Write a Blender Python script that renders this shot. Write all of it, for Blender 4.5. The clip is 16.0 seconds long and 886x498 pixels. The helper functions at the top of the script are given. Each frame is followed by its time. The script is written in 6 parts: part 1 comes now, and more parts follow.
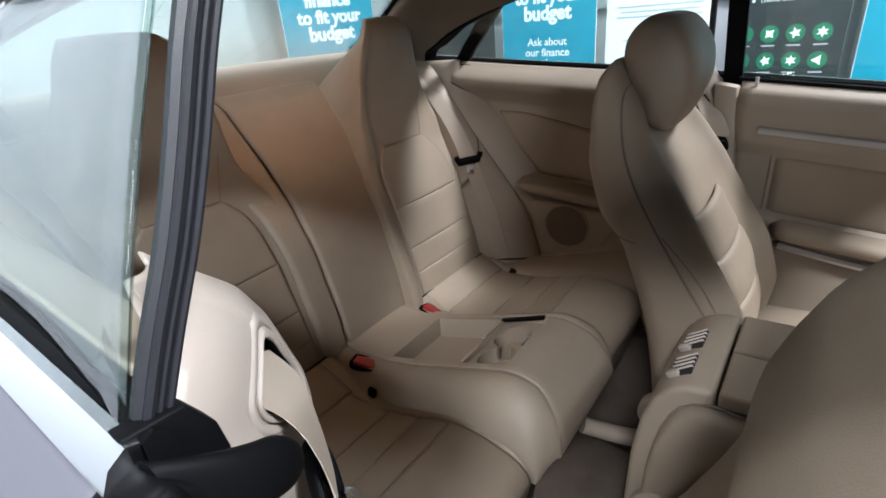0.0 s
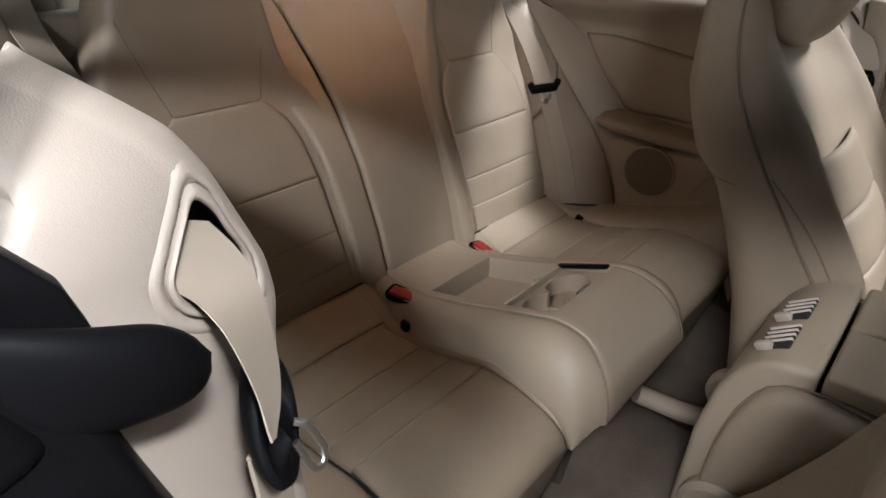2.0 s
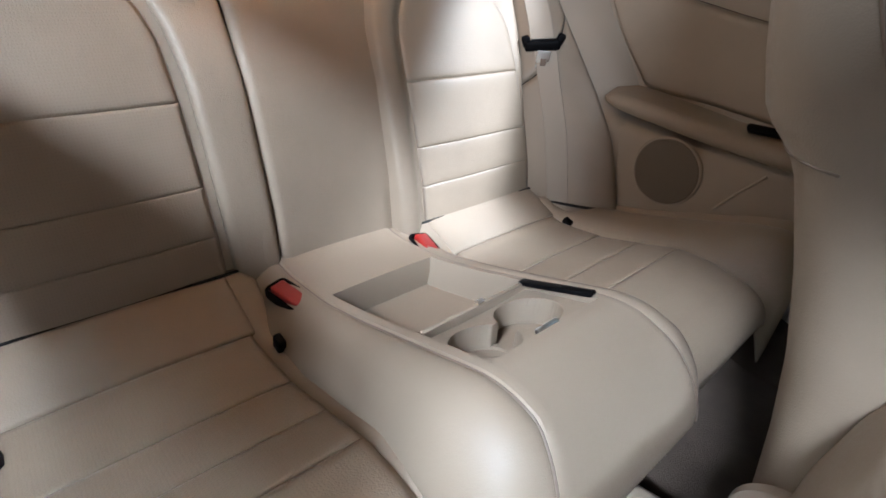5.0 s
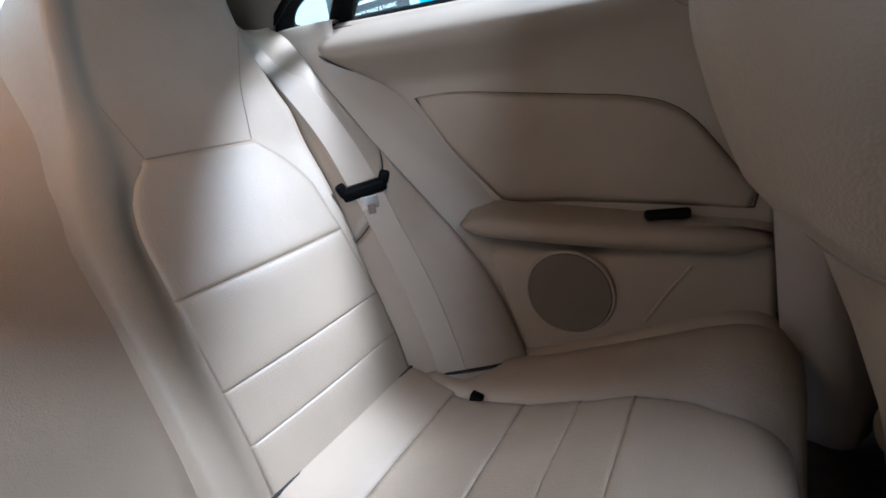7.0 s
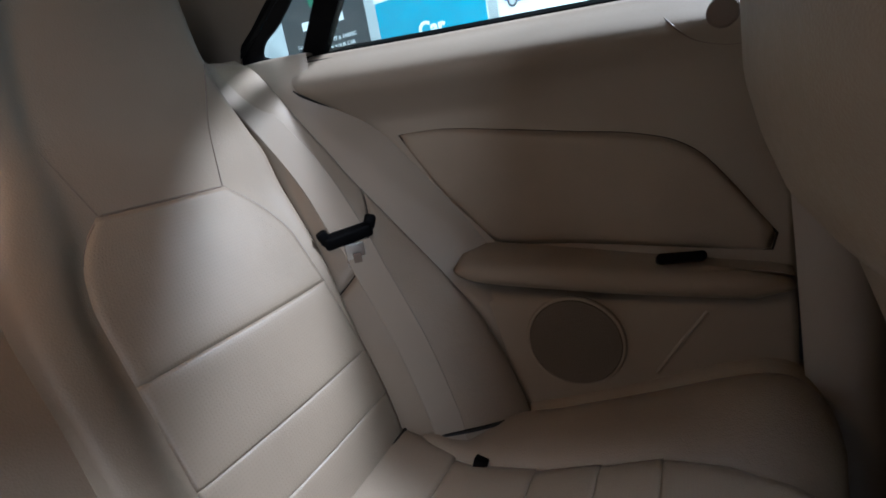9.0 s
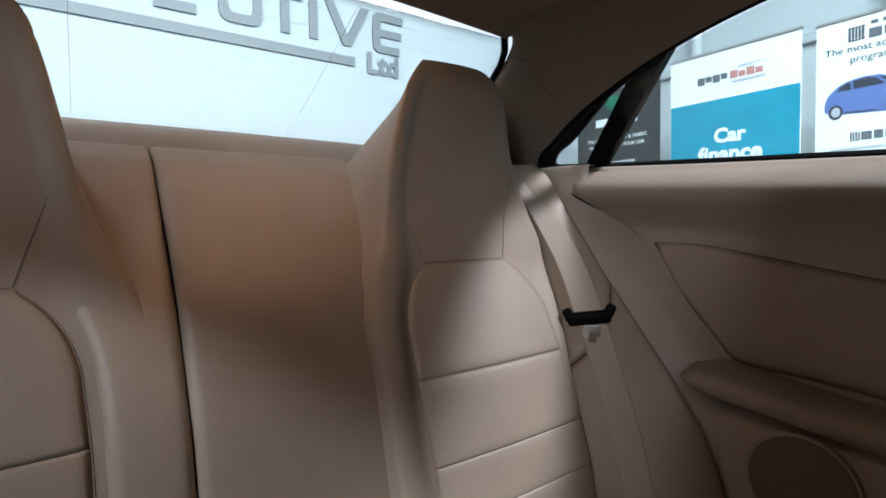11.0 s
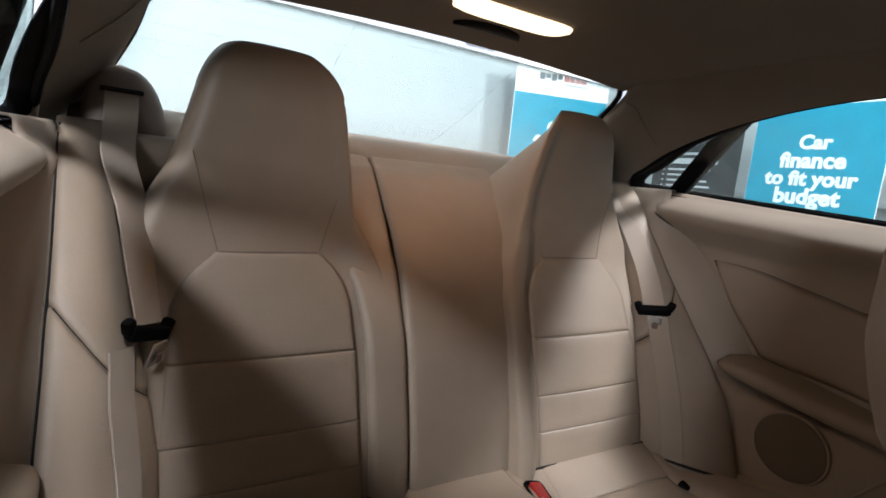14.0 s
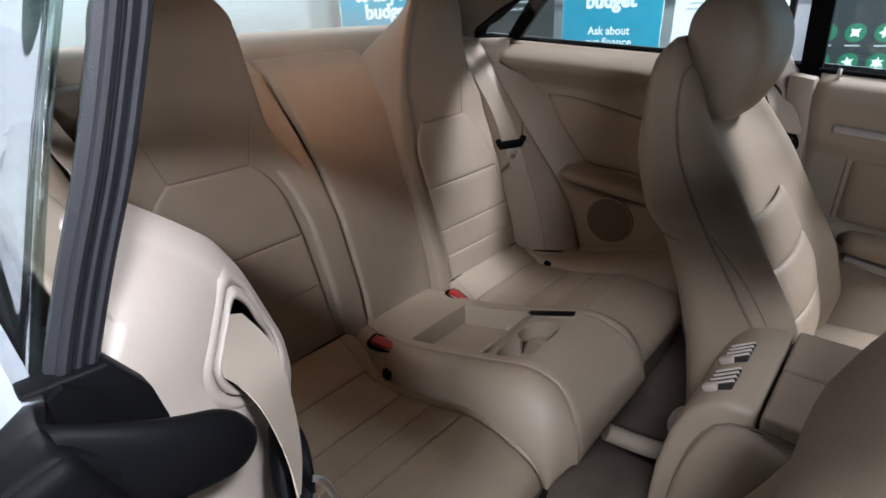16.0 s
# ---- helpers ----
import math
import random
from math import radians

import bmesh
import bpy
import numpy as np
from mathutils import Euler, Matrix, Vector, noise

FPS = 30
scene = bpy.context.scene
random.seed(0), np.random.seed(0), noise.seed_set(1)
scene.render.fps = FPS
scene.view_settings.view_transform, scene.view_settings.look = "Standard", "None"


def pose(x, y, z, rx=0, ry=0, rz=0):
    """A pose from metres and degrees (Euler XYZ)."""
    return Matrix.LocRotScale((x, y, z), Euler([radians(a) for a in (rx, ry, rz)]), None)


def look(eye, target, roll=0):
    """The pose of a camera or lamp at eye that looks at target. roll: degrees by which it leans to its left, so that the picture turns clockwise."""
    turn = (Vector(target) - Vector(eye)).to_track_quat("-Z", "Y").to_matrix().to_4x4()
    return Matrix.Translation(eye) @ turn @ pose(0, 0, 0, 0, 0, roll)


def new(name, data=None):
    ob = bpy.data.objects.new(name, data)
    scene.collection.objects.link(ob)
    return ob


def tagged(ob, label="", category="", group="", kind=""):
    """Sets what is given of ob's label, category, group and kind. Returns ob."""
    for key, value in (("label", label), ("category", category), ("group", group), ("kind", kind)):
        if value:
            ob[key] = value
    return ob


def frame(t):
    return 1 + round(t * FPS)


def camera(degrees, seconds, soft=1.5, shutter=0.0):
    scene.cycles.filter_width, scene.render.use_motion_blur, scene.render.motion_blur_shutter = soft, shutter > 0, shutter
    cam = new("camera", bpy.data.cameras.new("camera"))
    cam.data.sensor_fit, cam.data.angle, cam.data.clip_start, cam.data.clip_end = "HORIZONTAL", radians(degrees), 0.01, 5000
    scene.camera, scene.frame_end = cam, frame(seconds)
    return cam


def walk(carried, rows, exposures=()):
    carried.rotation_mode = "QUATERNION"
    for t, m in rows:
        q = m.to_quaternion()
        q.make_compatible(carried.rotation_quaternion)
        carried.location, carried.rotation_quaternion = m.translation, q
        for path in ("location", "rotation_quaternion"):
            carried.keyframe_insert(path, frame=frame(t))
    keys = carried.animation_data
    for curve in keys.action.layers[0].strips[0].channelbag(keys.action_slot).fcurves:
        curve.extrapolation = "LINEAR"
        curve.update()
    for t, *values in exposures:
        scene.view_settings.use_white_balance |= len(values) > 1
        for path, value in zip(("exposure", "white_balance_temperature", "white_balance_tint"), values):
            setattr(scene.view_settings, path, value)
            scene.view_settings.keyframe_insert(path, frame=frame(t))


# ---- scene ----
cam = camera(81.9, 16.0, soft=1.7)
# seconds, eye, target, roll; x to the car's left side, y to its rear, z up from the hall floor
PATH = [
    (0, (-0.773, -0.784, 1.237), (0.663, 0.335, 0.408), -5.2),
    (0.5, (-0.726, -0.781, 1.196), (0.585, 0.45, 0.321), -4.3),
    (1, (-0.706, -0.765, 1.192), (0.564, 0.486, 0.286), -3.9),
    (1.5, (-0.696, -0.759, 1.176), (0.562, 0.508, 0.275), -3.7),
    (2, (-0.682, -0.75, 1.135), (0.511, 0.524, 0.158), -3.2),
    (2.5, (-0.662, -0.71, 1.115), (0.468, 0.596, 0.105), -1.3),
    (3, (-0.602, -0.656, 1.041), (0.41, 0.752, 0.044), -0.2),
    (3.2, (-0.575, -0.649, 1.005), (0.401, 0.802, 0.035), -0.5),
    (5.3, (-0.358, -0.594, 0.935), (0.91, 0.611, -0.035), 4.7),
    (5.5, (-0.335, -0.573, 0.915), (0.974, 0.598, -0.04), 5.0),
    (6, (-0.257, -0.514, 0.936), (1.116, 0.747, 0.21), 2.5),
    (6.5, (-0.181, -0.48, 0.941), (1.328, 0.681, 0.331), -3.8),
    (7, (-0.115, -0.435, 0.935), (1.514, 0.585, 0.381), -9.9),
    (7.5, (-0.091, -0.362, 0.928), (1.63, 0.508, 0.397), -7.9),
    (8, (-0.047, -0.345, 0.938), (1.757, 0.372, 0.458), -7.8),
    (8.2, (-0.04, -0.349, 0.934), (1.761, 0.378, 0.456), -9.0),
    (10.3, (-0.159, -0.391, 1.017), (1.346, 0.903, 0.773), -4.5),
    (10.5, (-0.166, -0.42, 0.992), (1.281, 0.956, 0.874), -3.1),
    (11, (-0.193, -0.467, 0.982), (0.983, 1.149, 0.892), -0.9),
    (11.5, (-0.249, -0.471, 0.976), (0.783, 1.235, 0.813), -0.4),
    (12, (-0.322, -0.468, 0.982), (0.334, 1.409, 0.771), 5.0),
    (12.5, (-0.373, -0.496, 0.996), (0.15, 1.423, 0.788), 6.9),
    (13, (-0.417, -0.568, 1.005), (0.197, 1.322, 0.778), 6.6),
    (13.5, (-0.458, -0.633, 1.04), (0.308, 1.197, 0.781), 7.4),
    (14, (-0.498, -0.66, 1.077), (0.498, 1.051, 0.799), 5.8),
    (14.5, (-0.55, -0.665, 1.134), (0.548, 0.97, 0.784), 3.8),
    (15, (-0.601, -0.701, 1.17), (0.606, 0.824, 0.704), 1.7),
    (15.5, (-0.657, -0.751, 1.173), (0.588, 0.66, 0.495), -2.0),
    (16, (-0.722, -0.778, 1.199), (0.596, 0.458, 0.342), -2.7),
]
EXPOSURES = [(0.0, -0.49, 6050, 9), (1.0, -0.44, 6150, 9), (2.0, -0.37, 6300, 9), (3.2, 0.33, 6000, 8), (5.3, 0.74, 5350, 6), (6.5, 0.66, 5050, 6), (8.2, -0.03, 5150, 6), (10.3, -0.64, 5700, 11), (11.5, -0.64, 5950, 12), (12.5, -0.57, 6250, 10), (13.5, -0.48, 6200, 12), (14.5, -0.53, 6150, 13), (16.0, -0.57, 5950, 12)]
walk(cam, [(t, look(eye, target, roll)) for t, eye, target, roll in PATH], EXPOSURES)

# ---- light ----
world = bpy.data.worlds.new("world")
scene.world = world
world.use_nodes = True
world.node_tree.nodes["Background"].inputs[0].default_value = (0.9, 0.95, 1.0, 1)
world.node_tree.nodes["Background"].inputs[1].default_value = 0.006


def area_lamp(name, eye, target, sx, sy, watts, colour):
    data = bpy.data.lights.new(name, "AREA")
    data.shape, data.size, data.size_y, data.energy, data.color = "RECTANGLE", sx, sy, watts, colour
    ob = new(name, data)
    ob.matrix_world = look(eye, target)
    return ob


# an unseen low lamp ahead of the open door, added to light the far seats; ceiling lights round the car, lamps added to
# brighten the walls, the warm courtesy lamp
area_lamp("low_side_light", (-5.0, -4.1, 1.9), (0.2, 0.1, 0.8), 1.0, 1.5, 235, (0.96, 0.98, 1.0))
for lx, ly, lz, watts in ((-3.7, -1.7, 3.9, 330), (-4.5, -0.8, 3.9, 30), (2.1, -2.3, 3.9, 480)):
    area_lamp("hall_ceiling_light", (lx, ly, lz), (0.1, 0.1, 0.8), 0.8, 0.5, watts, (0.97, 0.98, 1.0))
area_lamp("hall_tube_light", (-0.80, -3.0, 3.9), (-0.58, 0.1, 0.8), 0.5, 0.3, 420, (0.97, 0.98, 1.0))
area_lamp("hall_tube_light", (-0.05, -3.0, 3.9), (0.3, 0.1, 0.8), 0.5, 0.3, 150, (0.97, 0.98, 1.0))
# extra unseen lamp, added to brighten the front seats and console
area_lamp("hall_tube_light", (0.3, -4.0, 3.9), (0.2, -0.9, 0.8), 0.9, 0.3, 130, (0.97, 0.98, 1.0))
for lx, ly, watts in ((-1.5, 0.3, 75), (1.6, 0.2, 12)):
    area_lamp("hall_ceiling_light", (lx, ly, 4.0), (lx, ly, 0.0), 0.4, 1.1, watts, (0.97, 0.98, 1.0))
# unseen fill lamps, added so the walls read bright without lighting the cabin
area_lamp("wall_fill_light", (-2.4, 1.2, 3.9), (-2.4, 3.0, 3.0), 2.4, 0.3, 8, (0.82, 0.92, 1.0))
area_lamp("wall_fill_light", (1.2, 1.2, 3.9), (1.2, 3.0, 3.0), 2.4, 0.3, 8, (0.82, 0.92, 1.0))
area_lamp("wall_fill_light", (1.9, -0.2, 3.95), (4.4, -0.2, 3.1), 0.4, 3.4, 25, (0.82, 0.92, 1.0))
area_lamp("courtesy_lamp_bulb", (0.02, 0.108, 1.322), (0.0, 0.16, 0.6), 0.15, 0.05, 0.85, (1.0, 0.46, 0.17))


# ---- materials ----
def base_mat(name, rough=0.5, metal=0.0, colour=(0.5, 0.5, 0.5)):
    m = bpy.data.materials.new(name)
    m.use_nodes = True
    b = m.node_tree.nodes["Principled BSDF"]
    b.inputs["Base Color"].default_value = (*colour, 1)
    b.inputs["Roughness"].default_value = rough
    b.inputs["Metallic"].default_value = metal
    return m, m.node_tree, b


def surface(name, colour, rough=0.5, metal=0.0, grain=400.0, bump=0.15, vary=0.12, blotch=6.0, spec=0.5, holes=0.0, wave=0.0):
    """A surface with broad blotches, fine grain and, where holes is set, rows of tiny punched holes that far apart."""
    m, nt, b = base_mat(name, rough, metal, colour)
    b.inputs["Specular IOR Level"].default_value = spec
    n, l = nt.nodes, nt.links
    co = n.new("ShaderNodeTexCoord")
    big = n.new("ShaderNodeTexNoise")
    big.inputs["Scale"].default_value, big.inputs["Detail"].default_value = blotch, 4
    l.new(co.outputs["Object"], big.inputs["Vector"])
    ramp = n.new("ShaderNodeMapRange")
    ramp.inputs[1].default_value, ramp.inputs[2].default_value = 0.3, 0.7
    ramp.inputs[3].default_value, ramp.inputs[4].default_value = 1 - vary, 1 + vary * 0.5
    l.new(big.outputs["Fac"], ramp.inputs[0])
    mul = n.new("ShaderNodeMix")
    mul.data_type, mul.blend_type = "RGBA", "MULTIPLY"
    mul.inputs[0].default_value = 1
    mul.inputs[6].default_value = (*colour, 1)
    l.new(ramp.outputs[0], mul.inputs[7])
    out = mul.outputs[2]
    fine = n.new("ShaderNodeTexVoronoi")
    fine.inputs["Scale"].default_value = grain
    l.new(co.outputs["Object"], fine.inputs["Vector"])
    noi = n.new("ShaderNodeTexNoise")
    noi.inputs["Scale"].default_value, noi.inputs["Detail"].default_value = grain * 0.3, 5
    l.new(co.outputs["Object"], noi.inputs["Vector"])
    add = n.new("ShaderNodeMath")
    add.operation = "ADD"
    l.new(fine.outputs["Distance"], add.inputs[0])
    l.new(noi.outputs["Fac"], add.inputs[1])
    height = add.outputs[0]
    if holes:
        sc = n.new("ShaderNodeVectorMath")
        sc.operation = "SCALE"
        sc.inputs[3].default_value = 1 / holes
        l.new(co.outputs["UV"], sc.inputs[0])
        fr = n.new("ShaderNodeVectorMath")
        fr.operation = "FRACTION"
        l.new(sc.outputs[0], fr.inputs[0])
        di = n.new("ShaderNodeVectorMath")
        di.operation = "DISTANCE"
        di.inputs[1].default_value = (0.5, 0.5, 0)
        l.new(fr.outputs[0], di.inputs[0])
        st = n.new("ShaderNodeMapRange")
        st.inputs[1].default_value, st.inputs[2].default_value = 0.16, 0.3
        l.new(di.outputs["Value"], st.inputs[0])
        ad = n.new("ShaderNodeMath")
        ad.operation = "MULTIPLY_ADD"
        ad.inputs[1].default_value = 0.45
        l.new(st.outputs[0], ad.inputs[0])
        l.new(height, ad.inputs[2])
        height = ad.outputs[0]
        dk = n.new("ShaderNodeMapRange")
        dk.inputs[3].default_value = 0.94
        l.new(st.outputs[0], dk.inputs[0])
        m2 = n.new("ShaderNodeMix")
        m2.data_type, m2.blend_type = "RGBA", "MULTIPLY"
        m2.inputs[0].default_value = 1
        l.new(out, m2.inputs[6])
        l.new(dk.outputs[0], m2.inputs[7])
        out = m2.outputs[2]
    l.new(out, b.inputs["Base Color"])
    rr = n.new("ShaderNodeMapRange")
    rr.inputs[3].default_value, rr.inputs[4].default_value = max(rough - 0.07, 0.02), min(rough + 0.1, 1)
    l.new(noi.outputs["Fac"], rr.inputs[0])
    l.new(rr.outputs[0], b.inputs["Roughness"])
    bp = n.new("ShaderNodeBump")
    bp.inputs["Strength"].default_value, bp.inputs["Distance"].default_value = bump, 0.0012
    l.new(height, bp.inputs["Height"])
    l.new(bp.outputs["Normal"], b.inputs["Normal"])
    if wave:
        soft = n.new("ShaderNodeTexNoise")
        soft.inputs["Scale"].default_value, soft.inputs["Detail"].default_value = 22, 3
        l.new(co.outputs["Object"], soft.inputs["Vector"])
        wb = n.new("ShaderNodeBump")
        wb.inputs["Strength"].default_value, wb.inputs["Distance"].default_value = wave, 0.006
        l.new(soft.outputs["Fac"], wb.inputs["Height"])
        l.new(wb.outputs["Normal"], bp.inputs["Normal"])
    return m


def glow(name, colour, strength):
    m, nt, b = base_mat(name, 0.5, 0, colour)
    b.inputs["Emission Color"].default_value = (*colour, 1)
    b.inputs["Emission Strength"].default_value = strength
    return m


def pane(name, tint, gloss=0.05):
    m = bpy.data.materials.new(name)
    m.use_nodes = True
    nt = m.node_tree
    nt.nodes.remove(nt.nodes["Principled BSDF"])
    tr, gl, mx, lw, pw, rg = (nt.nodes.new("ShaderNode" + k) for k in ("BsdfTransparent", "BsdfGlossy", "MixShader", "LayerWeight", "Math", "MapRange"))
    tr.inputs[0].default_value = (*tint, 1)
    gl.inputs["Roughness"].default_value = 0.02
    lw.inputs[0].default_value = 0.5
    pw.operation = "POWER"
    pw.inputs[1].default_value = 4.0
    rg.inputs[3].default_value, rg.inputs[4].default_value = gloss, 0.9
    nt.links.new(lw.outputs["Facing"], pw.inputs[0])
    nt.links.new(pw.outputs[0], rg.inputs[0])
    nt.links.new(rg.outputs[0], mx.inputs[0])
    nt.links.new(tr.outputs[0], mx.inputs[1])
    nt.links.new(gl.outputs[0], mx.inputs[2])
    nt.links.new(mx.outputs[0], nt.nodes["Material Output"].inputs[0])
    return m


BEIGE = (0.240, 0.188, 0.138)
LEATHER = surface("almond leather", BEIGE, 0.5, grain=520, spec=0.4, bump=0.2, vary=0.12, wave=0.14)
PUNCHED = surface("punched almond leather", BEIGE, 0.45, grain=520, bump=0.2, vary=0.12, holes=0.0042, wave=0.14)
PLASTIC = surface("almond trim plastic", (0.250, 0.202, 0.155), 0.5, grain=900, bump=0.12, vary=0.06)
POST = surface("pale post trim plastic", (0.290, 0.245, 0.210), 0.5, grain=900, bump=0.1, vary=0.06)
SHELLMAT = surface("console plastic", (0.250, 0.198, 0.148), 0.5, grain=900, bump=0.1, vary=0.06)
LINING = surface("headliner cloth", (0.165, 0.133, 0.102), 0.95, grain=1200, bump=0.3, vary=0.08, spec=0.2)
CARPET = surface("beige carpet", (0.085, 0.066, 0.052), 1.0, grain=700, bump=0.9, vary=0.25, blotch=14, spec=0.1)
WEB = surface("belt webbing", (0.280, 0.232, 0.186), 0.75, grain=1500, bump=0.12, vary=0.08, spec=0.25)
BROWN = surface("belt outlet plastic", (0.15, 0.11, 0.085), 0.5, grain=900, bump=0.12, vary=0.05)
MESH = surface("speaker grille mesh", (0.115, 0.090, 0.068), 0.7, grain=900, bump=0.6, vary=0.08)
BLACK = surface("black plastic", (0.003, 0.003, 0.0035), 0.5, grain=900, bump=0.05, vary=0.2, spec=0.05)
RUBBER = surface("grey black rubber seal", (0.011, 0.011, 0.014), 0.45, grain=900, bump=0.1, vary=0.12, blotch=30)
VOID = surface("dark recess", (0.006, 0.005, 0.005), 0.9, grain=300, bump=0.0, vary=0.1)
RED = surface("red buckle plastic", (0.25, 0.012, 0.010), 0.4, grain=900, bump=0.05, vary=0.05)
STEEL = surface("brushed steel", (0.62, 0.62, 0.62), 0.3, metal=1, grain=900, bump=0.08, vary=0.05)
SILVER = surface("silver trim", (0.45, 0.43, 0.42), 0.35, metal=0.8, grain=900, bump=0.06, vary=0.05)
CAR_PAINT = surface("silver grey car paint", (0.10, 0.10, 0.115), 0.45, metal=0.15, grain=2500, bump=0.0, vary=0.03)
CHROME = surface("polished moulding", (0.85, 0.85, 0.86), 0.16, metal=1, grain=60, bump=0.0, vary=0.02)
GLASS = pane("green tinted window glass", (0.86, 0.93, 0.90))
GLASS_SIDE = pane("green tinted side glass", (0.84, 0.92, 0.89))
LENS = glow("lit lamp lens", (1.0, 0.78, 0.5), 3.0)
WALL = surface("white hall wall", (0.50, 0.53, 0.56), 0.7, grain=30, bump=0.1, vary=0.04, blotch=0.8)
GREYWALL = surface("grey hall cladding", (0.52, 0.55, 0.57), 0.6, grain=30, bump=0.1, vary=0.06, blotch=0.8)
# dark so that the unseen ceiling and walls absorb light
DARKWALL = surface("dark grey for unseen hall sides", (0.07, 0.07, 0.075), 0.8, grain=30, bump=0.1, vary=0.06, blotch=0.8)
HALLFLOOR = surface("grey painted hall floor", (0.10, 0.10, 0.105), 0.35, grain=40, bump=0.1, vary=0.2, blotch=1.5)
SIGN = surface("grey sign letters", (0.21, 0.225, 0.24), 0.5, grain=200, bump=0.02, vary=0.04)
B_BLUE = surface("turquoise banner print", (0.012, 0.27, 0.41), 0.4, grain=200, bump=0.03, vary=0.1, blotch=9)
B_WHITE = surface("white banner print", (0.82, 0.83, 0.84), 0.45, grain=200, bump=0.03, vary=0.02)
B_BLACK = surface("charcoal banner print", (0.03, 0.034, 0.038), 0.4, grain=200, bump=0.03, vary=0.1)
B_GREEN = surface("green icon print", (0.02, 0.16, 0.085), 0.4, grain=200, bump=0.03, vary=0.1)
B_GREY = surface("grey ink", (0.12, 0.13, 0.15), 0.4, grain=200, bump=0.0, vary=0.05)
B_PALE = surface("pale grey ink", (0.45, 0.47, 0.5), 0.4, grain=200, bump=0.0, vary=0.05)
HEAT = surface("heating line print", (0.16, 0.14, 0.12), 0.6, grain=200, bump=0.0, vary=0.05)
B_CAR = surface("blue car print", (0.11, 0.17, 0.42), 0.4, grain=200, bump=0.0, vary=0.15, blotch=20)
B_CARDARK = surface("dark car glass print", (0.03, 0.035, 0.06), 0.4, grain=200, bump=0.0, vary=0.1)


# ---- mesh helpers ----
def finish(name, me, mat, parent=None, label="", angle=40, thick=0.0):
    me.materials.append(mat)
    me.polygons.foreach_set("use_smooth", [True] * len(me.polygons))
    me.set_sharp_from_angle(angle=radians(angle))
    ob = new(name, me)
    if parent is not None:
        ob.parent = parent
        ob.matrix_parent_inverse = parent.matrix_world.inverted()
    if label:
        tagged(ob, label)
    if thick:
        so = ob.modifiers.new("thickness", "SOLIDIFY")
        so.thickness, so.offset = thick, 0
    return ob


def part(name, bm, mat, parent=None, label="", angle=40, thick=0.0):
    me = bpy.data.meshes.new(name)
    bm.to_mesh(me)
    bm.free()
    return finish(name, me, mat, parent, label, angle, thick)


def thing(name, label, category, at=(0, 0, 0), group="", kind=""):
    ob = new(name)
    ob.location = at
    ob.matrix_world = Matrix.Translation(at)
    ob.empty_display_size = 0.05
    return tagged(ob, label, category, group, kind)


def loft(name, rows, mat, parent=None, label="", ring=False, cap=False, angle=40, thick=0.0, uv=False):
    """A skin over rows of points; ring closes each row, cap fills the first and the last."""
    rows = np.asarray(rows, float)
    n, m = rows.shape[:2]
    faces = []
    for i in range(n - 1):
        for j in range(m if ring else m - 1):
            k = (j + 1) % m
            faces.append((i * m + j, i * m + k, (i + 1) * m + k, (i + 1) * m + j))
    if cap:
        faces += [tuple(range(m))[::-1], tuple((n - 1) * m + j for j in range(m))]
    me = bpy.data.meshes.new(name)
    me.from_pydata([tuple(p) for p in rows.reshape(-1, 3)], [], faces)
    me.update()
    if ring or cap:
        bm = bmesh.new()
        bm.from_mesh(me)
        bmesh.ops.recalc_face_normals(bm, faces=bm.faces)
        bm.to_mesh(me)
        bm.free()
    if uv:
        # lengths along the sheet, in metres
        a = np.concatenate([[0], np.cumsum(np.linalg.norm(np.diff(rows[:, m // 2], axis=0), axis=1))])
        b = np.concatenate([[0], np.cumsum(np.linalg.norm(np.diff(rows[n // 2], axis=0), axis=1))])
        lay = me.uv_layers.new(name="sheet")
        for lp in me.loops:
            i, j = divmod(lp.vertex_index, m)
            lay.data[lp.index].uv = (b[j], a[i])
    return finish(name, me, mat, parent, label, angle, thick)


def smooth_fn(xs, vals, w=0.02):
    """A rounded curve through the given stations."""
    g = np.linspace(xs[0] - 0.1, xs[-1] + 0.1, 600)
    v = np.interp(g, xs, vals)
    r = max(int(w / (g[1] - g[0])), 1)
    k = np.hanning(2 * r + 3)
    k /= k.sum()
    s = np.convolve(np.pad(v, r + 1, mode="edge"), k, mode="valid")
    return lambda q: np.interp(q, g, s)


def bend(points, n=40, w=0.12):
    """A smooth line of n points along the given ones."""
    p = np.asarray(points, float)
    t = np.concatenate([[0], np.cumsum(np.linalg.norm(np.diff(p, axis=0), axis=1))])
    t /= t[-1]
    g = np.linspace(0, 1, n)
    out = []
    for a in range(3):
        m = np.gradient(p[:, a], t) if len(t) > 2 else np.full(2, p[1, a] - p[0, a])
        i = np.clip(np.searchsorted(t, g, side="right") - 1, 0, len(t) - 2)
        h = t[i + 1] - t[i]
        s = (g - t[i]) / h
        out.append((2 * s**3 - 3 * s**2 + 1) * p[i, a] + (s**3 - 2 * s**2 + s) * h * m[i]
                   + (-2 * s**3 + 3 * s**2) * p[i + 1, a] + (s**3 - s**2) * h * m[i + 1])
    return np.stack(out, 1)


